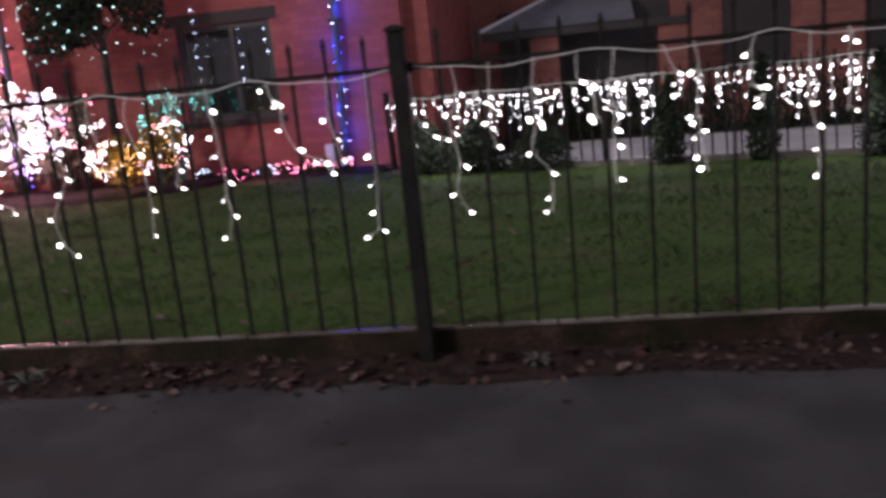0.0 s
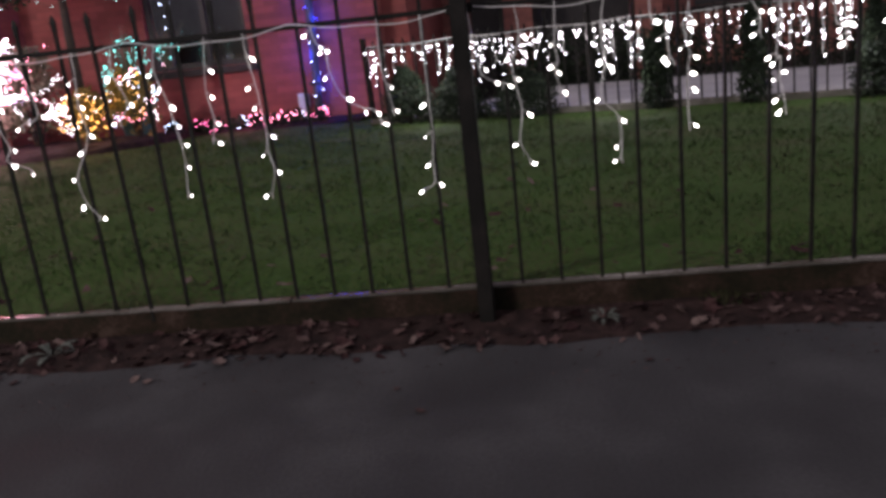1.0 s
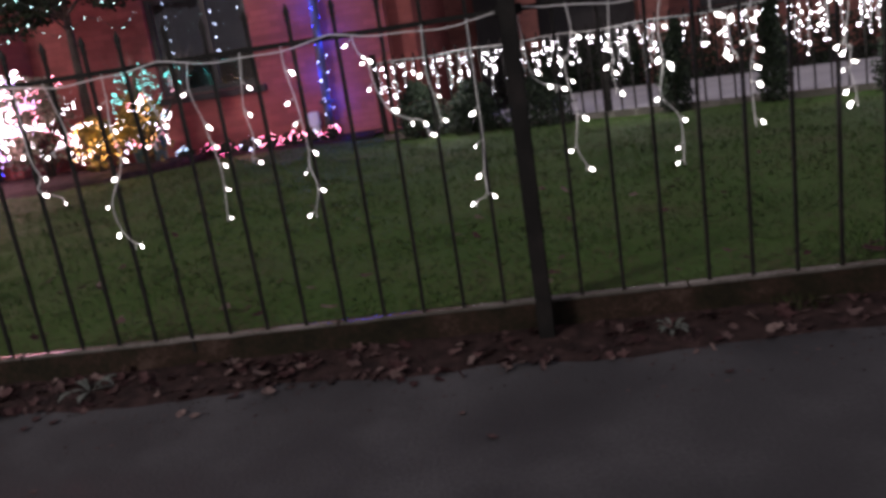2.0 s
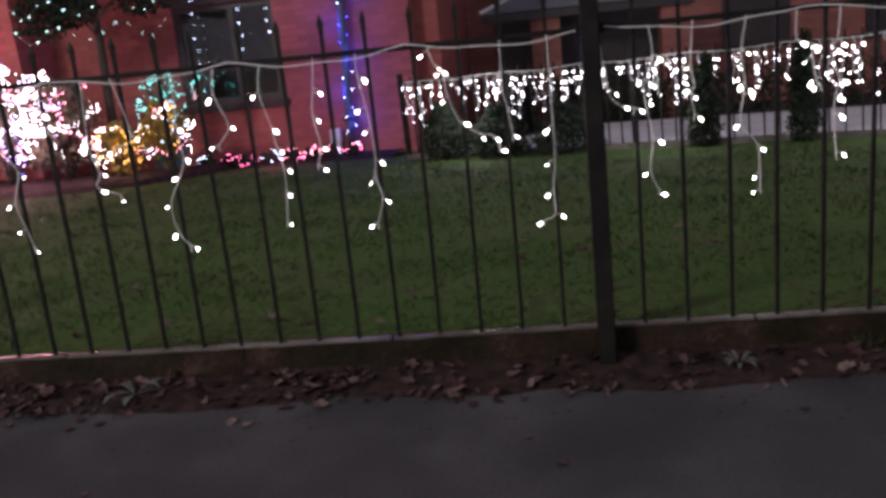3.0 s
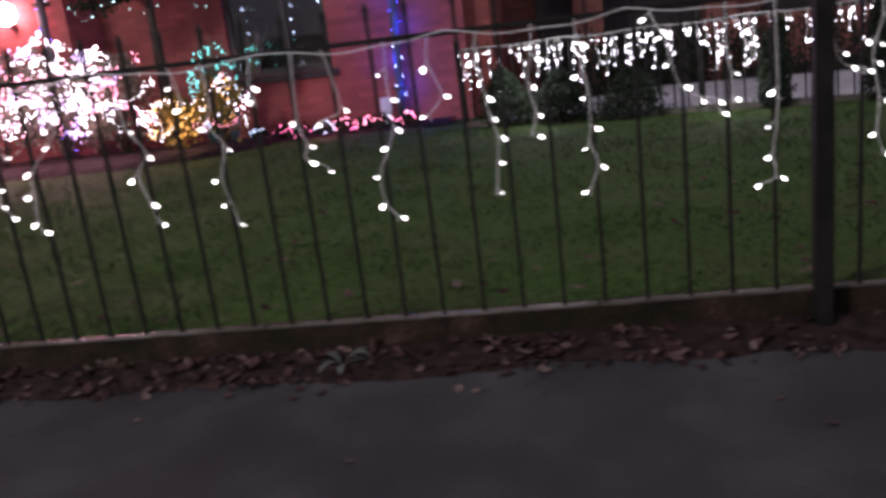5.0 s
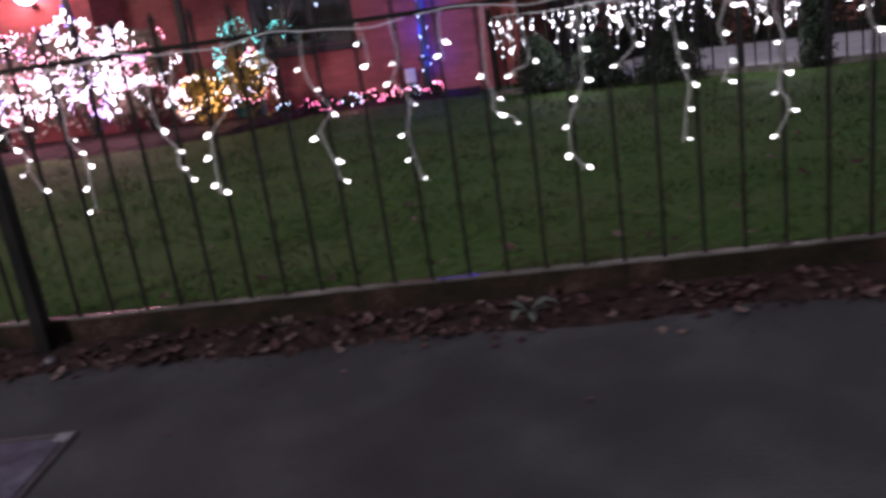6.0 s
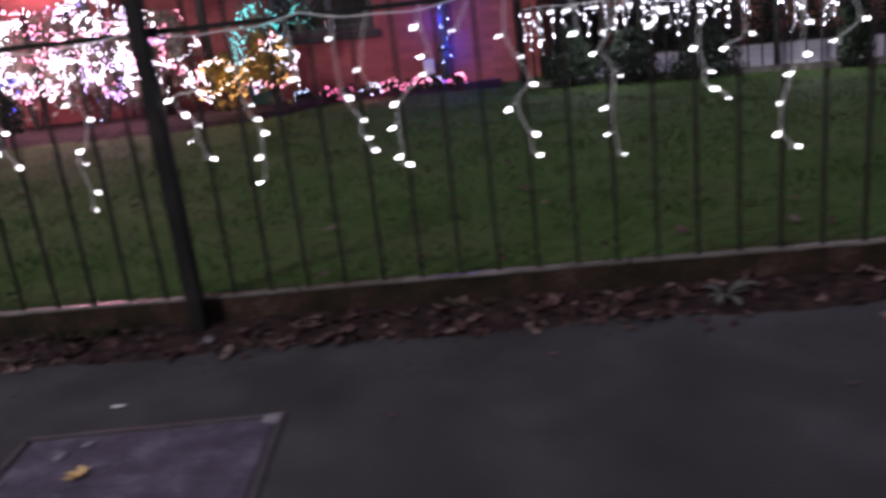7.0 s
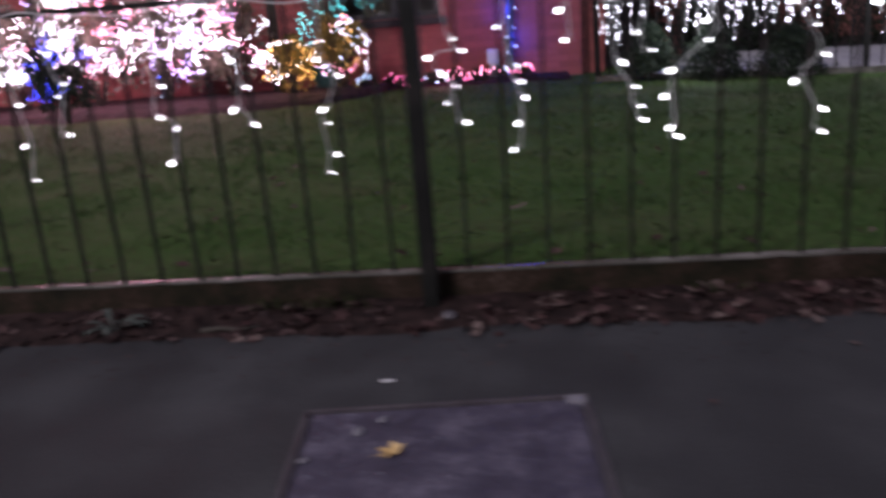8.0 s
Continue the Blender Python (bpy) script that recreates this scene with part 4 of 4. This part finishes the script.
for i in range(1500):
    x, d = r.uniform(-3.3, 3.4), r.random()
    y = -0.15 - 0.26 * d ** 2.6 - 0.04 * noise.noise(Vector((x * 2.3, 0, 0)))
    w = r.uniform(0.0025, 0.0075)
    a, b, c = r.uniform(0.5, 1.3), r.uniform(0.5, 1.3), r.uniform(0.2, 0.5)
    pieces.append(([(x - w * a, y - w * 0.5, 0.0004), (x + w * b, y - w * 0.4, 0.0004), (x, y + w * a, 0.0004), (x + w * 0.1, y, w * c)], [(0, 1, 3), (1, 2, 3), (2, 0, 3)]))
MOULD = mat("leaf_mould", [(0.014, 0.008, 0.0075), (0.028, 0.014, 0.013), (0.045, 0.025, 0.023), (0.07, 0.044, 0.04)], 0.75, scale=18, fine=90, bump=0.3, random_by="island", spec=0.2)
tagged(part("leaf_mould", mesh_of("leaf_mould", pieces), MOULD, litter), kind="stuff")
strays = thing("stray_leaves", pose(0, 0, 0), "single dead leaves scattered over the asphalt", "leaves")
for x, y, s in ((1.18, -0.54, 0.05), (1.11, -0.42, 0.035), (-0.76, -0.6, 0.035), (0.44, -0.3, 0.05), (-0.02, -0.28, 0.045), (-0.2, -0.24, 0.05), (0.4, -0.27, 0.06), (0.05, -0.26, 0.05), (-1.5, -0.66, 0.04), (-1.44, -0.83, 0.035), (-1.12, -0.72, 0.03), (-1.25, -0.63, 0.03), (1.7, -0.34, 0.04), (0.2, -0.6, 0.035), (-0.4, -0.35, 0.04), (0.98, -0.24, 0.05)):
    part("leaf", LEAVES[r.randrange(5)], None, strays, m=pose(x, y, 0.002, r.gauss(0, 8), r.gauss(0, 8), r.uniform(0, 360)) @ Matrix.Scale(0.72 * s, 4))
on_lawn = thing("lawn_leaves", pose(0, 0, 0), "pale brown dead leaves lying on the lawn", "leaves")
for i in range(110):
    y = 0.08 + 2.2 * r.random() ** 2.2
    x = r.uniform(-2.8 - 0.4 * y, 3.0 + 0.4 * y)
    part("leaf", LEAVES[r.randrange(5)], None, on_lawn, m=pose(x, y, fall(y) + 0.024, r.gauss(0, 14), r.gauss(0, 14), r.uniform(0, 360)) @ Matrix.Scale(r.uniform(0.03, 0.06), 4))

ye = mesh_of("yellow_leaf", [([tuple(v.co) for v in LEAVES[3].vertices], [tuple(p.vertices) for p in LEAVES[3].polygons])])
ob = part("yellow_leaf", ye, YELLOW_LEAF, m=pose(-1.385, -0.765, 0.003, 12, -10, 20) @ Matrix.Diagonal((0.062, 0.062, 0.15, 1)))
tagged(ob, "curled yellow leaf lying on the access cover", "leaf")
for x, y, a, w in ((-1.435, -0.462, 10, 0.032),):
    bm = boxed(-w / 2, w / 2, -0.006, 0.006, 0, 0.0025, bevel=0.001)
    bmesh.ops.subdivide_edges(bm, edges=bm.edges[:], cuts=1)
    for v in bm.verts:
        v.co.z += 0.002 * noise.noise(v.co * 90) + 0.002
    tagged(part("paper_scrap", bm, LITTER, m=pose(x, y, 0.001, 0, 0, a)), "small pale scrap of litter on the asphalt", "litter")
bm = bmesh.new()
bmesh.ops.create_icosphere(bm, subdivisions=2, radius=0.018)
for v in bm.verts:
    v.co = Vector((v.co.x * 1.1, v.co.y, v.co.z * 0.75)) * (1 + 0.25 * noise.noise(v.co * 40))
pebble = bpy.data.meshes.new("pebble")
bm.to_mesh(pebble)
pebble.materials.append(PEBBLE)
for x, y, k in ((-1.462, -0.69, 0.9), (-1.42, -0.645, 0.7), (-1.55, -0.79, 0.6)):
    tagged(part("pebble", pebble.copy(), None, m=pose(x, y, 0.009, 0, 0, 90 * k) @ Matrix.Diagonal((k, 0.7 * k, 0.5 * k, 1))), "small pale pebble lying on the access cover", "pebble", "pebbles on the access cover")
tagged(part("stone", bm, WORN, m=pose(-1.32, -0.125, 0.016)), "pale rounded stone at the foot of the post", "stone")



def weed(x, y, size, seed):
    """A flat rosette of grey-green leaves."""
    q = random.Random(seed)
    t = thing("weed", pose(x, y, 0.01), "small grey-green weed growing at the foot of the dwarf wall", "weed", "weeds along the wall")
    for k in range(11):
        a, n, h = k * 2.4 + q.uniform(-0.3, 0.3), size * q.uniform(0.6, 1.15), q.uniform(0.25, 1.0)
        v, f = [(0.003, 0, 0)], []
        for i, (u, w) in enumerate(((0.3, 0.05), (0.6, 0.1), (0.82, 0.085))):
            rise = n * 0.55 * h * math.sin(2.4 * u)
            v += [(n * u, n * w, rise + 0.02 * n), (n * u, 0, rise), (n * u, -n * w, rise + 0.02 * n)]
        v.append((n, 0, n * 0.3 * h))
        f = [(0, 2, 1), (0, 3, 2), (1, 2, 5, 4), (2, 3, 6, 5), (4, 5, 8, 7), (5, 6, 9, 8), (7, 8, 10), (8, 9, 10)]
        part("leaf", mesh_of("leaf", [(v, f)]), WEED, t, m=pose(0, 0, 0, 0, 0, math.degrees(a)))


WEED = mat("weed_leaf", [(0.04, 0.048, 0.038), (0.085, 0.095, 0.078)], 0.7, scale=25, fine=120, bump=0.2, random_by="object")
for k, (x, n) in enumerate(((-1.78, 90), (-1.62, 60), (-0.62, 40), (1.95, 60))):
    q = random.Random(90 + k)
    pieces = []
    for i in range(n):
        px, py, h = x + q.gauss(0, 0.05), -0.02 - abs(q.gauss(0, 0.018)), q.uniform(0.025, 0.06)
        lx, ly = q.gauss(0, 0.018), q.gauss(-0.01, 0.014)
        pieces.append(([(px - 0.002, py, 0.012), (px + 0.002, py, 0.012), (px + lx * 0.5 + 0.0014, py + ly * 0.5, h * 0.7), (px + lx, py + ly, h)], [(0, 1, 2), (0, 2, 3)]))
    tagged(part("grass_tuft", mesh_of("grass_tuft", pieces), TUFT), "small tuft of grass growing against the dwarf wall", "grass tuft", "grass tufts along the wall", kind="stuff")
weed(0.07, -0.1, 0.085, 1)
weed(-2.22, -0.13, 0.09, 2)
weed(1.62, -0.09, 0.05, 3)
tagged(part("twig", mesh_of("twig", [tube([(-0.07, 0, 0.01), (-0.02, 0.008, 0.012), (0.03, 0.0, 0.009), (0.08, 0.012, 0.012)], 0.008, 6, 0.5)], True), BARK, m=pose(-1.9, -0.15, 0.0)), "short dark twig lying among the dead leaves", "twig")

# ---- coping stones, last ----
for k in range(-8, 8):
    part("coping", coping_meshes[k % 3], COPING, wall, m=pose(0.92 * k + 0.3, 0, 0.091 + rng.gauss(0, 0.0006), 0, rng.gauss(0, 0.08), rng.gauss(0, 0.1)))
